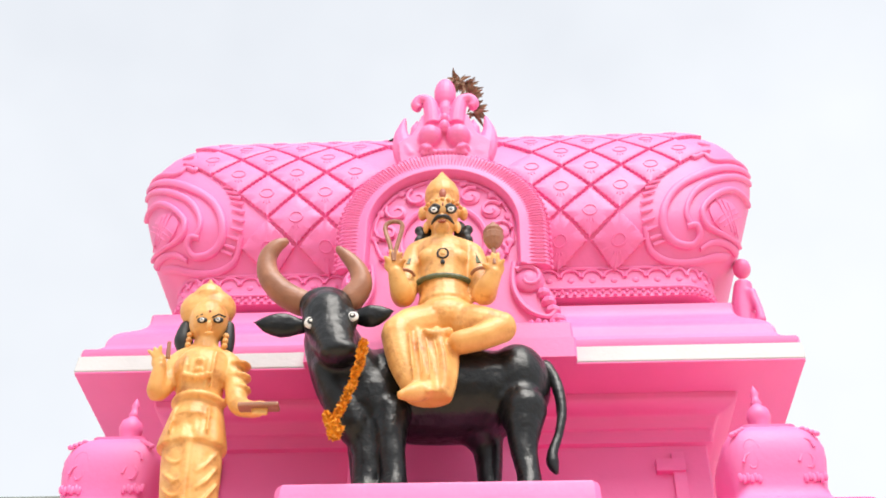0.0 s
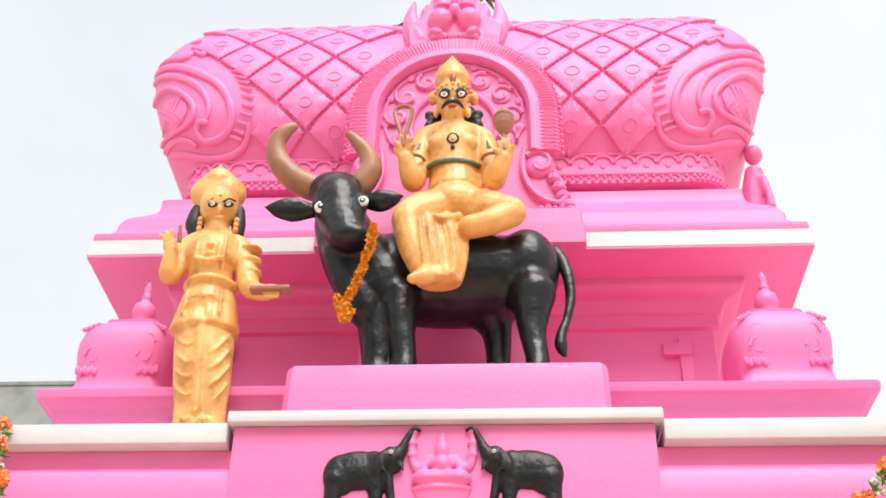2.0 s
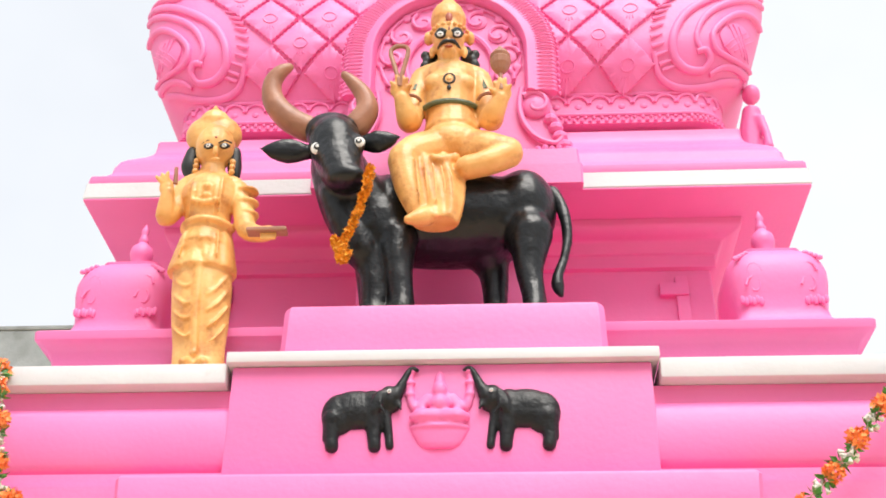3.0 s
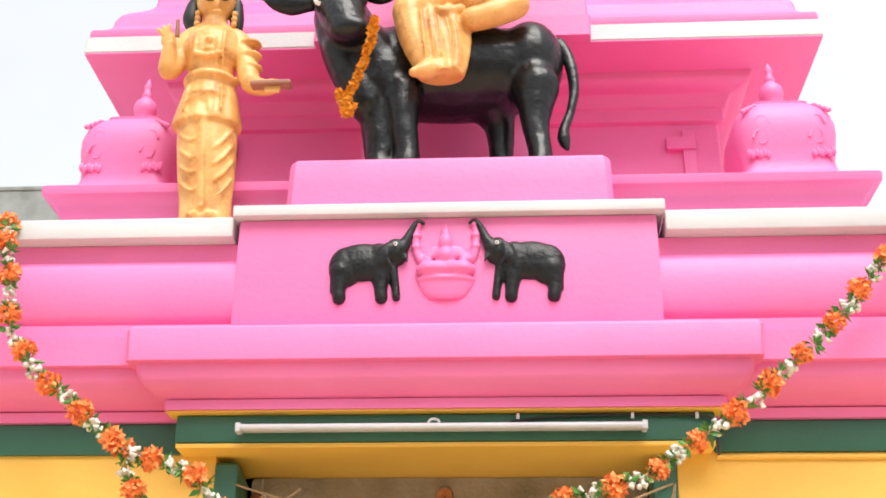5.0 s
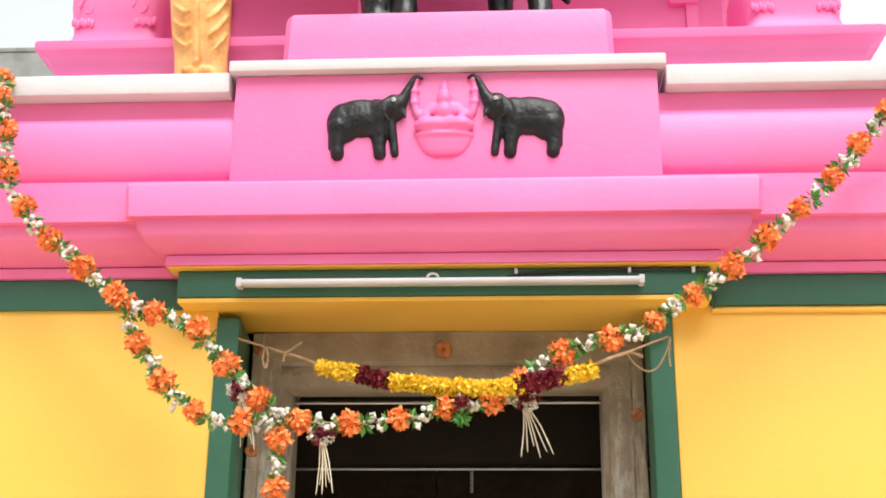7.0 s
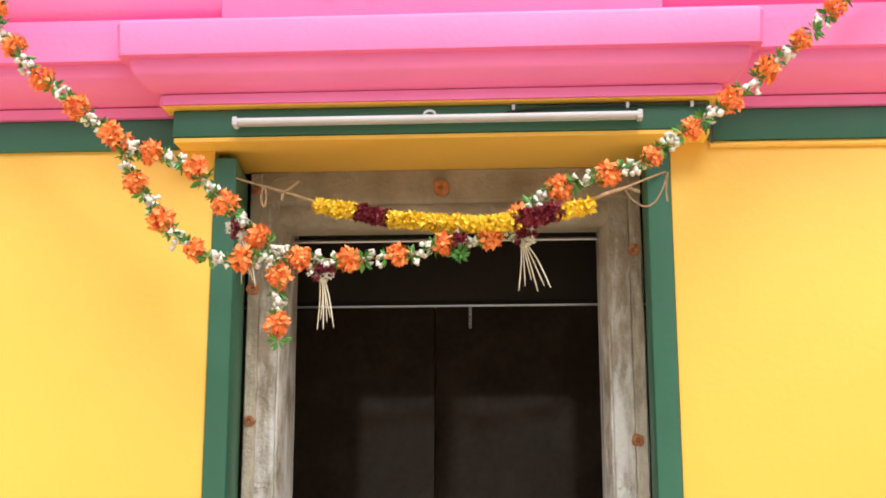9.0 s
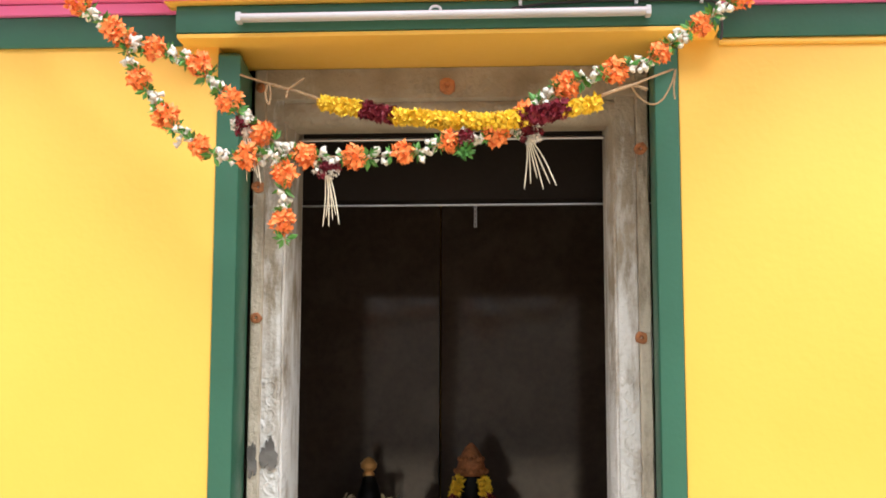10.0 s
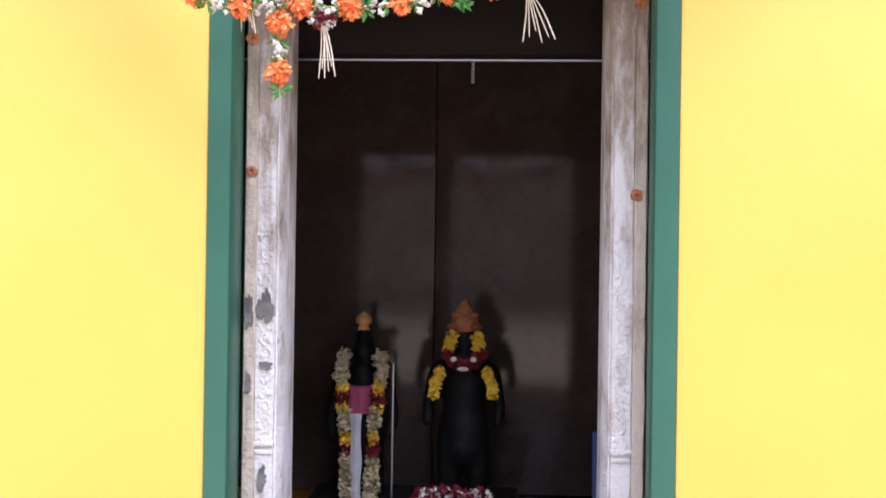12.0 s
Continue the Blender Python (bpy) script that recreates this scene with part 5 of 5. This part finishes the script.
for x in (0.005, 0.345, 0.535):
    bm = bmesh.new()
    box(bm, x - 0.005, x + 0.005, 3.585, 3.599, 2.712, 2.730, 0.002)
    thing("cable_clip", bm, TUBE, "small white cable clip on the lintel", "clip", group="cable clips")

# ---- sanctum ----
bm = bmesh.new()
box(bm, -1.5, -0.366, 5.67, 5.76, 0.45, 2.68, 0.004)
thing("wall_lining_left", bm, GRANITE, "polished dark granite slab on the back wall", "wall lining", "structure")
bm = bmesh.new()
box(bm, -0.360, 1.1, 5.67, 5.76, 0.45, 2.68, 0.004)
thing("wall_lining_right", bm, GRANITE, "polished dark granite slab on the back wall", "wall lining", "structure")
# side walls and beam, with the room's shade in their colour
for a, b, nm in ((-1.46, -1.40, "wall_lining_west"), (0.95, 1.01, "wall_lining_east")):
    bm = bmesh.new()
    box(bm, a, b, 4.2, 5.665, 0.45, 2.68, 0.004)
    thing(nm, bm, SHADED_WALL, "plaster side wall of the sanctum, coloured near-black for the room's shade", "wall", "structure")
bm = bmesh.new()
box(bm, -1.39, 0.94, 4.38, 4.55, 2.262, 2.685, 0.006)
thing("inner_beam", bm, SHADED_WALL, "beam across the sanctum, coloured near-black for the room's shade", "beam", "structure")
rail = holder("curtain_rail", "thin steel curtain rail behind the doorway", "rail", (-0.2, 4.36, 2.24))
bm = bmesh.new()
tube(bm, [(-1.38, 4.365, 2.240), (0.93, 4.365, 2.242)], 0.004, 8)
part("rod", bm, METAL, rail)
bm = bmesh.new()
for k in range(5):
    tube(bm, [(-0.155 + 0.004 * math.cos(q), 4.36, 2.232 - 0.016 * k + 0.009 * math.sin(q)) for q in [2 * math.pi * j / 8 for j in range(9)]], 0.0018, 5)
part("chain", bm, METAL, rail)
bm = bmesh.new()
tube(bm, [(OX0 - 0.02, 4.10, 2.424), (OX1 + 0.02, 4.10, 2.424)], 0.006, 8)
thing("door_rod", bm, METAL, "thin steel rod across the top of the doorway", "rod")
bm = bmesh.new()
loops = []
for i in range(13):
    z = 0.46 + 0.50 * i / 12
    loops.append([(0.281 + 0.006 * math.sin(j * 1.7 + z) - 0.004 * (i / 12), 4.19 + 0.014 * j, z) for j in range(5)] + [(0.290, 4.19 + 0.014 * j, z) for j in range(4, -1, -1)])
rings(bm, loops)
thing("blue_cloth", bm, CLOTH_BLUE, "dark blue cloth hanging beside the stone door post", "cloth")


def petals(bm, n, radius, size, rng, squash=1.0, core=True, mat=0):
    """A full flower head: many small cupped petals round a middle."""
    for _ in range(n):
        d = Vector((rng.gauss(0, 1), rng.gauss(0, 1), rng.gauss(0, 1))).normalized()
        c = d * radius * rng.uniform(0.55, 1.0)
        c.z *= squash
        side = d.cross(Vector((rng.gauss(0, 1), rng.gauss(0, 1), rng.gauss(0, 1)))).normalized()
        tip = (d * 0.55 + side.cross(d) * rng.uniform(0.5, 1.0)).normalized()
        s = size * rng.uniform(0.7, 1.25)
        pts = [c - tip * s * 0.5, c + side * s * 0.45 + d * s * 0.12, c + tip * s * 0.65 + d * s * 0.25, c - side * s * 0.45 + d * s * 0.12, c - d * s * 0.06]
        v = [bm.verts.new(p) for p in pts]
        for a, b in ((0, 1), (1, 2), (2, 3), (3, 0)):
            bm.faces.new((v[4], v[a], v[b])).material_index = mat


def leaves(bm, n, radius, size, rng, mat=0):
    """A tuft of pointed leaves."""
    for _ in range(n):
        d = Vector((rng.gauss(0, 1), rng.gauss(0, 1), rng.gauss(0, 1))).normalized()
        side = d.cross(Vector((rng.gauss(0, 1), rng.gauss(0, 1), rng.gauss(0, 1)))).normalized()
        s, base = size * rng.uniform(0.7, 1.2), d * radius * 0.2
        up = side.cross(d)
        pts = [base, base + d * s * 0.5 + side * s * 0.22 + up * s * 0.05, base + d * s, base + d * s * 0.5 - side * s * 0.22 + up * s * 0.05, base + d * s * 0.5 - up * s * 0.04]
        v = [bm.verts.new(p) for p in pts]
        for a, b in ((0, 1), (1, 2), (2, 3), (3, 0)):
            bm.faces.new((v[4], v[a], v[b])).material_index = mat


rng = random.Random(11)
POOL = {}


def pool(kind):
    """A few shared meshes for each kind of bloom."""
    if kind not in POOL:
        made = []
        for k in range(5):
            bm = bmesh.new()
            if kind == "orange_flower":
                petals(bm, 150, 0.034, 0.016, rng)
                mat = ORANGE
            elif kind == "white_bud":
                for j in range(6):
                    c = Vector((rng.uniform(-0.017, 0.017), rng.uniform(-0.012, 0.012), rng.uniform(-0.013, 0.013)))
                    d = Vector((rng.gauss(0, 1), rng.gauss(0, 1), rng.gauss(0, 1))).normalized()
                    tube(bm, [c, c + d * 0.006, c + d * 0.012, c + d * 0.016], [0.0025, 0.0045, 0.0060, 0.0085], 6)
                mat = CREAM
            elif kind == "leaf_tuft":
                leaves(bm, 16, 0.02, 0.030, rng)
                mat = LEAF
            elif kind == "yellow_flower":
                petals(bm, 80, 0.018, 0.010, rng)
                mat = MARIGOLD
            elif kind == "maroon_flower":
                petals(bm, 70, 0.019, 0.012, rng)
                mat = MAROON
            elif kind == "amber_flower":
                petals(bm, 34, 0.015, 0.013, rng)
                mat = AMBER
            elif kind == "faded_flower":
                petals(bm, 40, 0.020, 0.014, rng)
                mat = FADED
            elif kind == "jasmine":
                petals(bm, 34, 0.020, 0.013, rng)
                mat = CREAM
            me = bpy.data.meshes.new(kind)
            for f in bm.faces:
                f.smooth = kind == "white_bud"
            bm.to_mesh(me)
            bm.free()
            me.materials.append(mat)
            made.append(me)
        POOL[kind] = made
    return rng.choice(POOL[kind])


def bloom(kind, at, parent, size=1.0):
    ob = new(kind, pool(kind))
    ob.parent = parent
    ob.location = Vector(at) - Vector(parent.location)
    ob.rotation_euler = (rng.uniform(0, 6.28), rng.uniform(0, 6.28), rng.uniform(0, 6.28))
    ob.scale = [size * rng.uniform(0.9, 1.12)] * 3
    return ob


def along(path, step):
    """Places at even steps along a line."""
    out, need = [path[0]], step
    for a, b in zip(path, path[1:]):
        d = (b - a).length
        while d >= need and d > 1e-9:
            a = a + (b - a) * (need / d)
            out.append(a)
            d, need = (b - a).length, step
        need -= d
    return out


def garland(label, points, pattern, step, string=True, name="flower_garland"):
    """Blooms threaded on a string; pattern: kind, size, and steps to the next one."""
    path = smooth_path(points, 8)
    g = holder(name, label, "garland", tuple(path[0]), group="door garlands")
    if string:
        bm = bmesh.new()
        tube(bm, path, 0.002, 5)
        part("string", bm, ROPE, g)
    spots = along(path, step)
    i = k = 0
    while i < len(spots):
        kind, size, gap = pattern[k % len(pattern)]
        j = Vector((rng.uniform(-1, 1), rng.uniform(-1, 1), rng.uniform(-1, 1))) * 0.003
        bloom(kind, spots[i] + j, g, size)
        i, k = i + gap, k + 1
    return g


FESTOON = [("orange_flower", 0.98, 4), ("leaf_tuft", 1.15, 2), ("white_bud", 1.15, 2), ("white_bud", 1.1, 2), ("leaf_tuft", 1.0, 3)]
garland("orange, white and green artificial flower garland swagged across the door",
        [(-1.633, 3.505, 3.351), (-1.579, 3.42, 3.236), (-1.539, 3.4, 3.095), (-1.509, 3.4, 2.945), (-1.448, 3.4, 2.862), (-1.405, 3.4, 2.801), (-1.291, 3.4, 2.715), (-1.177, 3.4, 2.612), (-1.055, 3.4, 2.551), (-0.917, 3.4, 2.501),
         (-0.864, 3.4, 2.444), (-0.803, 3.4, 2.377), (-0.709, 3.41, 2.286), (-0.629, 3.42, 2.241), (-0.534, 3.43, 2.232), (-0.413, 3.43, 2.230), (-0.277, 3.43, 2.248), (-0.181, 3.43, 2.271), (-0.101, 3.42, 2.280), (-0.014, 3.42, 2.308)], FESTOON, 0.0105)
garland("orange, white and green artificial flower garland rising to the cornice",
        [(-0.038, 3.42, 2.300), (0.014, 3.41, 2.341), (0.071, 3.41, 2.395), (0.173, 3.4, 2.432), (0.281, 3.4, 2.464), (0.344, 3.4, 2.483), (0.464, 3.4, 2.563), (0.585, 3.4, 2.644), (0.683, 3.4, 2.725), (0.813, 3.4, 2.837), (0.930, 3.4, 2.950), (1.064, 3.4, 3.102), (1.136, 3.42, 3.194), (1.249, 3.505, 3.328)],
        FESTOON[2:] + FESTOON[:2], 0.0105)
garland("loose end of flower garland looping down beside the door",
        [(-1.123, 3.4, 2.577), (-1.096, 3.4, 2.498), (-1.030, 3.39, 2.394), (-0.951, 3.39, 2.298), (-0.836, 3.39, 2.226), (-0.729, 3.395, 2.228), (-0.662, 3.4, 2.212), (-0.654, 3.4, 2.134), (-0.651, 3.4, 2.054), (-0.646, 3.4, 1.983)], FESTOON, 0.0105)

# string of fresh flowers tied between the jambs
TY = 3.735
garland("string of fresh yellow marigolds and maroon roses over the doorway",
        [(-0.595, 3.69, 2.450), (-0.463, 3.62, 2.410), (-0.337, 3.55, 2.370), (-0.216, 3.48, 2.344), (-0.166, 3.45, 2.333), (-0.069, 3.39, 2.318), (0.026, 3.365, 2.325), (0.120, 3.37, 2.343), (0.214, 3.42, 2.373)],
        [("yellow_flower", 1.25, 1)] * 16 + [("maroon_flower", 1.25, 1)] * 12 + [("yellow_flower", 1.25, 1)] * 43 + [("maroon_flower", 1.25, 1)] * 11 + [("yellow_flower", 1.25, 1)] * 16, 0.0100, name="flower_string")
rope = holder("coir_rope", "frayed coir rope holding the flower string between the jambs", "rope", (-0.928, 3.7, 2.572))
bm = bmesh.new()
tube(bm, smooth_path([(-0.931, 3.7, 2.573), (-0.845, 3.7, 2.541), (-0.756, 3.7, 2.513), (-0.667, 3.7, 2.486), (-0.596, 3.7, 2.460)], 4), [0.0035] * 8 + [0.005] * 9, 6)
part("left_length", bm, ROPE, rope)
bm = bmesh.new()
tube(bm, smooth_path([(0.210, 3.43, 2.388), (0.273, 3.52, 2.433), (0.329, 3.6, 2.469), (0.404, 3.67, 2.514), (0.473, 3.7, 2.546)], 4), [0.005] * 8 + [0.0035] * 9, 6)
part("right_length", bm, ROPE, rope)
bm = bmesh.new()
tube(bm, smooth_path([(-0.765, 3.695, 2.515), (-0.758, 3.695, 2.483), (-0.764, 3.695, 2.449), (-0.775, 3.695, 2.479), (-0.769, 3.695, 2.515)], 4), 0.0035, 6)
part("left_loop", bm, ROPE, rope)
bm = bmesh.new()
tube(bm, smooth_path([(-0.710, 3.695, 2.468), (-0.705, 3.695, 2.494), (-0.684, 3.695, 2.510), (-0.656, 3.695, 2.531)], 4), 0.004, 6)
part("left_knot", bm, ROPE, rope)
bm = bmesh.new()
tube(bm, smooth_path([(0.326, 3.6, 2.469), (0.357, 3.695, 2.460), (0.396, 3.695, 2.434), (0.430, 3.695, 2.450), (0.457, 3.695, 2.498), (0.470, 3.695, 2.541), (0.463, 3.695, 2.484), (0.466, 3.695, 2.449)], 4), 0.003, 6)
part("right_loop", bm, ROPE, rope)
bm = bmesh.new()
tube(bm, smooth_path([(0.329, 3.695, 2.494), (0.358, 3.695, 2.490), (0.385, 3.695, 2.479)], 4), 0.005, 6)
part("right_knot", bm, ROPE, rope)


def tassel(at, spread, lean, label):
    """A small bunch of white and maroon blooms with hanging straw."""
    t = holder("straw_tassel", label, "tassel", at, group="straw tassels")
    for k in range(9):
        q = 2 * math.pi * k / 9
        bloom("jasmine" if k % 3 else "maroon_flower", Vector(at) + Vector((0.028 * math.cos(q), -0.004, 0.022 * math.sin(q))), t, 0.62)
    for k in range(3):
        bloom("maroon_flower", Vector(at) + Vector((0.012 * (k - 1), -0.01, 0.004)), t, 0.6)
    bm = bmesh.new()
    for k in range(6):
        x = (k - 2.5) / 2.5
        a = Vector(at) + Vector((0.006 * x, 0.0, -0.02))
        b = a + Vector((spread * x + lean, rng.uniform(-0.01, 0.01), -0.135 + rng.uniform(-0.015, 0.03)))
        m = (a + b) / 2 + Vector((rng.uniform(-0.006, 0.006), 0, 0.012))
        tube(bm, smooth_path([a, m, b], 3), [0.0017] * 6 + [0.0010], 4)
    part("straw", bm, STRAW, t, "pale dry straw ends")["kind"] = "stuff"


tassel((-0.537, 3.43, 2.199), 0.018, 0.012, "bunch of white and maroon flowers with straw ends")
tassel((0.026, 3.42, 2.291), 0.038, 0.03, "bunch of white flowers with fanned straw ends")
tassel((-0.769, 3.405, 2.318), 0.015, 0.03, "maroon and white flower bunch tied on the garland")
bunch = holder("flower_bunch", "maroon rose with a tuft of green leaves on the garland", "flowers", (-0.157, 3.42, 2.274))
for k in range(4):
    bloom("maroon_flower", Vector(bunch.location) + Vector((0.012 * (k % 2), -0.006, 0.012 * (k // 2))), bunch, 0.8)
for k in range(4):
    bloom("leaf_tuft", Vector(bunch.location) + Vector((0.010 * (k % 2), -0.004, -0.028 - 0.010 * (k // 2))), bunch, 0.8)

# marigold garland round the buffalo's neck
garland("thin amber marigold garland hanging on the buffalo's chest",
        [(-0.465, 3.475, 4.106), (-0.472, 3.475, 4.027), (-0.496, 3.49, 3.943), (-0.529, 3.51, 3.865), (-0.552, 3.515, 3.811), (-0.571, 3.515, 3.807), (-0.582, 3.515, 3.839)], [("amber_flower", 0.95, 1)], 0.012)
garland("short knotted end of an amber marigold garland", [(-0.576, 3.505, 3.828), (-0.562, 3.5, 3.791), (-0.549, 3.5, 3.739), (-0.535, 3.505, 3.771), (-0.548, 3.505, 3.809)], [("amber_flower", 0.95, 1)], 0.011)


# ---- dark stone images in the sanctum ----
def image_one(bm):
    x, y = -0.645, 5.30
    limb(bm, [(x, y, 0.50, 0.10), (x, y, 0.75, 0.095), (x, y, 0.95, 0.085), (x, y, 1.03, 0.07)], 16, 0.8)
    limb(bm, [(x - 0.10, y, 0.99, 0.035), (x, y, 1.02, 0.05), (x + 0.10, y, 0.99, 0.035)])
    ball(bm, (x + 0.005, y - 0.02, 1.12), (0.055, 0.06, 0.07), 14)
    limb(bm, [(x + 0.005, y, 1.16, 0.045), (x, y, 1.215, 0.03)])
    for s in (-1, 1):
        limb(bm, [(x + s * 0.11, y, 0.98, 0.032), (x + s * 0.135, y - 0.02, 0.85, 0.028), (x + s * 0.12, y - 0.06, 0.78, 0.025)])
    box(bm, x - 0.22, x + 0.22, y - 0.2, y + 0.2, 0.45, 0.52, 0)


def image_two(bm):
    x, y = -0.206, 5.30
    limb(bm, [(x, y, 0.72, 0.100), (x, y, 0.80, 0.112), (x, y, 0.90, 0.090), (x, y, 1.0, 0.108), (x, y, 1.08, 0.085)], 16, 0.8)
    for s in (-1, 1):
        limb(bm, [(x + s * 0.055, y, 0.76, 0.062), (x + s * 0.062, y - 0.01, 0.64, 0.052), (x + s * 0.060, y, 0.52, 0.048)])
    limb(bm, [(x - 0.11, y, 1.06, 0.04), (x, y, 1.09, 0.06), (x + 0.11, y, 1.06, 0.04)])
    ball(bm, (x, y - 0.02, 1.18), (0.06, 0.06, 0.075), 14)
    for s in (-1, 1):
        limb(bm, [(x + s * 0.125, y, 1.04, 0.034), (x + s * 0.15, y - 0.02, 0.92, 0.03), (x + s * 0.15, y - 0.05, 0.84, 0.028)])
    box(bm, x - 0.24, x + 0.24, y - 0.22, y + 0.2, 0.45, 0.52, 0)


for make, label in ((image_one, "black stone image draped with garlands in the sanctum"), (image_two, "larger black stone image with yellow garlands in the sanctum")):
    bm = bmesh.new()
    add_skin(bm, fused(make, 0.014, 3), 0)
    thing("stone_image", bm, IDOL, label, "statue", smooth=None, group="sanctum images")

bm = bmesh.new()
spin(bm, -0.645, 5.30, [(0.024, 1.215), (0.026, 1.23), (0.018, 1.24), (0.034, 1.255), (0.036, 1.272), (0.022, 1.29), (0.004, 1.30)], 14)
thing("crown", bm, GOLD, "small gold crown on the dark stone image", "crown")
bm = bmesh.new()
spin(bm, -0.206, 5.285, [(0.062, 1.225), (0.070, 1.238), (0.062, 1.25), (0.056, 1.28), (0.042, 1.315), (0.024, 1.345), (0.006, 1.362)], 16)
for k in range(16):
    q = 2 * math.pi * k / 16
    ball(bm, (-0.206 + 0.066 * math.cos(q), 5.285 + 0.066 * math.sin(q), 1.245), 0.011, 6)
    ball(bm, (-0.206 + 0.050 * math.cos(q), 5.285 + 0.050 * math.sin(q), 1.296), 0.010, 6)
thing("crown", bm, RUST, "orange-brown conical crown on the dark stone image", "crown")


def drape(label, pts, pattern, step):
    g = garland(label, pts, pattern, step, name="image_garland")
    g["group"] = "sanctum garlands"


BAND = [("yellow_flower", 1.35, 1), ("yellow_flower", 1.3, 1), ("maroon_flower", 1.35, 1), ("maroon_flower", 1.3, 1)]
CREAMY = [("faded_flower", 1.45, 1)]
for s in (-1, 1):
    x = -0.638 + 0.078 * s
    drape("thick cream flower garland hanging down a dark stone image", [(x, 5.20, 1.12), (x + 0.005 * s, 5.17, 1.06), (x, 5.165, 1.01)], CREAMY, 0.022)
    drape("band of yellow and maroon flowers across a dark stone image", [(x, 5.16, 0.99), (x, 5.155, 0.90)], BAND, 0.022)
    drape("middle cream flower garland hanging down a dark stone image", [(x - 0.012 * s, 5.155, 0.885), (x - 0.02 * s, 5.15, 0.805)], CREAMY, 0.022)
    drape("lower yellow and maroon flower band on a dark stone image", [(x - 0.02 * s, 5.15, 0.785), (x - 0.02 * s, 5.15, 0.705)], BAND, 0.022)
    drape("lowest cream flower garland hanging to the floor", [(x - 0.022 * s, 5.145, 0.69), (x - 0.025 * s, 5.14, 0.58), (x - 0.025 * s, 5.14, 0.48)], CREAMY, 0.022)
    x2 = -0.204
    drape("yellow flower bunch on the shoulder of a dark stone image", [(x2 + 0.055 * s, 5.20, 1.205), (x2 + 0.066 * s, 5.19, 1.15)], [("yellow_flower", 1.4, 1)], 0.018)
    drape("maroon flower garland across the chest of a dark stone image", [(x2 + 0.075 * s, 5.18, 1.135), (x2 + 0.04 * s, 5.165, 1.105), (x2 + 0.005 * s, 5.16, 1.085)], [("maroon_flower", 1.3, 1)], 0.020)
    drape("yellow flower garland hanging from the arm of a dark stone image", [(x2 + 0.098 * s, 5.19, 1.06), (x2 + 0.120 * s, 5.185, 1.0), (x2 + 0.126 * s, 5.18, 0.945)], [("yellow_flower", 1.25, 1)], 0.020)
drape("row of pink flowers laid at the feet of the image", [(-0.38, 5.06, 0.56), (-0.25, 5.04, 0.575), (-0.08, 5.06, 0.56)], [("maroon_flower", 1.5, 1), ("jasmine", 1.3, 1)], 0.026)

bm = bmesh.new()
loops = []
for i in range(9):
    z = 0.875 + 0.115 * i / 8
    loops.append([(-0.645 + (0.070 + 0.012 * i / 8) * math.sin(q), 5.30 - 0.145 * math.cos(q) - 0.004 * math.sin(9 * q), z) for q in [radians(d) for d in range(-60, 61, 8)]] + [(-0.645 + 0.06 * math.sin(q), 5.30 - 0.09 * math.cos(q), z) for q in [radians(d) for d in range(60, -61, -8)]])
rings(bm, loops)
thing("pink_cloth", bm, CLOTH_PINK, "folded pink cloth wrapped round the dark stone image", "cloth")
bm = bmesh.new()
loops = []
for i in range(15):
    z = 0.52 + 0.36 * i / 14
    loops.append([(-0.652 + (0.022 + 0.004 * math.sin(z * 30)) * u + 0.01 * (0.8 - z), 5.128 - 0.006 * math.cos(u * 2.5), z) for u in (-1, -0.5, 0, 0.5, 1)] + [(-0.652 + 0.02 * u, 5.142, z) for u in (1, 0.5, 0, -0.5, -1)])
rings(bm, loops)
thing("white_cloth", bm, CLOTH_WHITE, "long white cloth hanging down the stone image", "cloth")
bm = bmesh.new()
tube(bm, [(-0.503, 5.18, 0.50), (-0.503, 5.18, 1.10)], 0.006, 8)
rings(bm, [[(-0.503 + w, 5.175, z), (-0.503, 5.165, z), (-0.503 - w, 5.175, z), (-0.503, 5.185, z)] for w, z in ((0.006, 1.09), (0.022, 1.11), (0.001, 1.155))])
thing("spear", bm, METAL, "thin steel spear beside the stone image", "spear")
for x in (-0.246, -0.162):
    bm = bmesh.new()
    ball(bm, (x, 5.15, 1.115), (0.015, 0.01, 0.012), 10)
    thing("white_flower_bud", bm, CREAM, "white bud tucked in a garland", "flower", group="image buds")
bm = bmesh.new()
ball(bm, (-0.206, 5.14, 1.075), (0.026, 0.01, 0.010), 10)
thing("pale_ornament", bm, STRAW, "pale oval ornament on the maroon garland", "ornament")

# ---- spout beside the tower base, and the building behind ----
bm = bmesh.new()
tube(bm, [(-1.62, 3.80, 3.44), (-1.50, 3.80, 3.44)], 0.024, 12)
thing("rain_spout", bm, CABLE, "short black rain spout beside the tower base", "spout")
bm = bmesh.new()
box(bm, -22.0, -4.7, 14.0, 22.0, 0.0, 9.28, 0.02)
neighbour = thing("neighbouring_building", bm, CONCRETE, "grey bare concrete building behind the shrine", "building")
bm = bmesh.new()
box(bm, -22.05, -4.65, 13.985, 14.3, 9.28, 9.34, 0.01)
part("parapet_coping", bm, CONCRETE, neighbour)
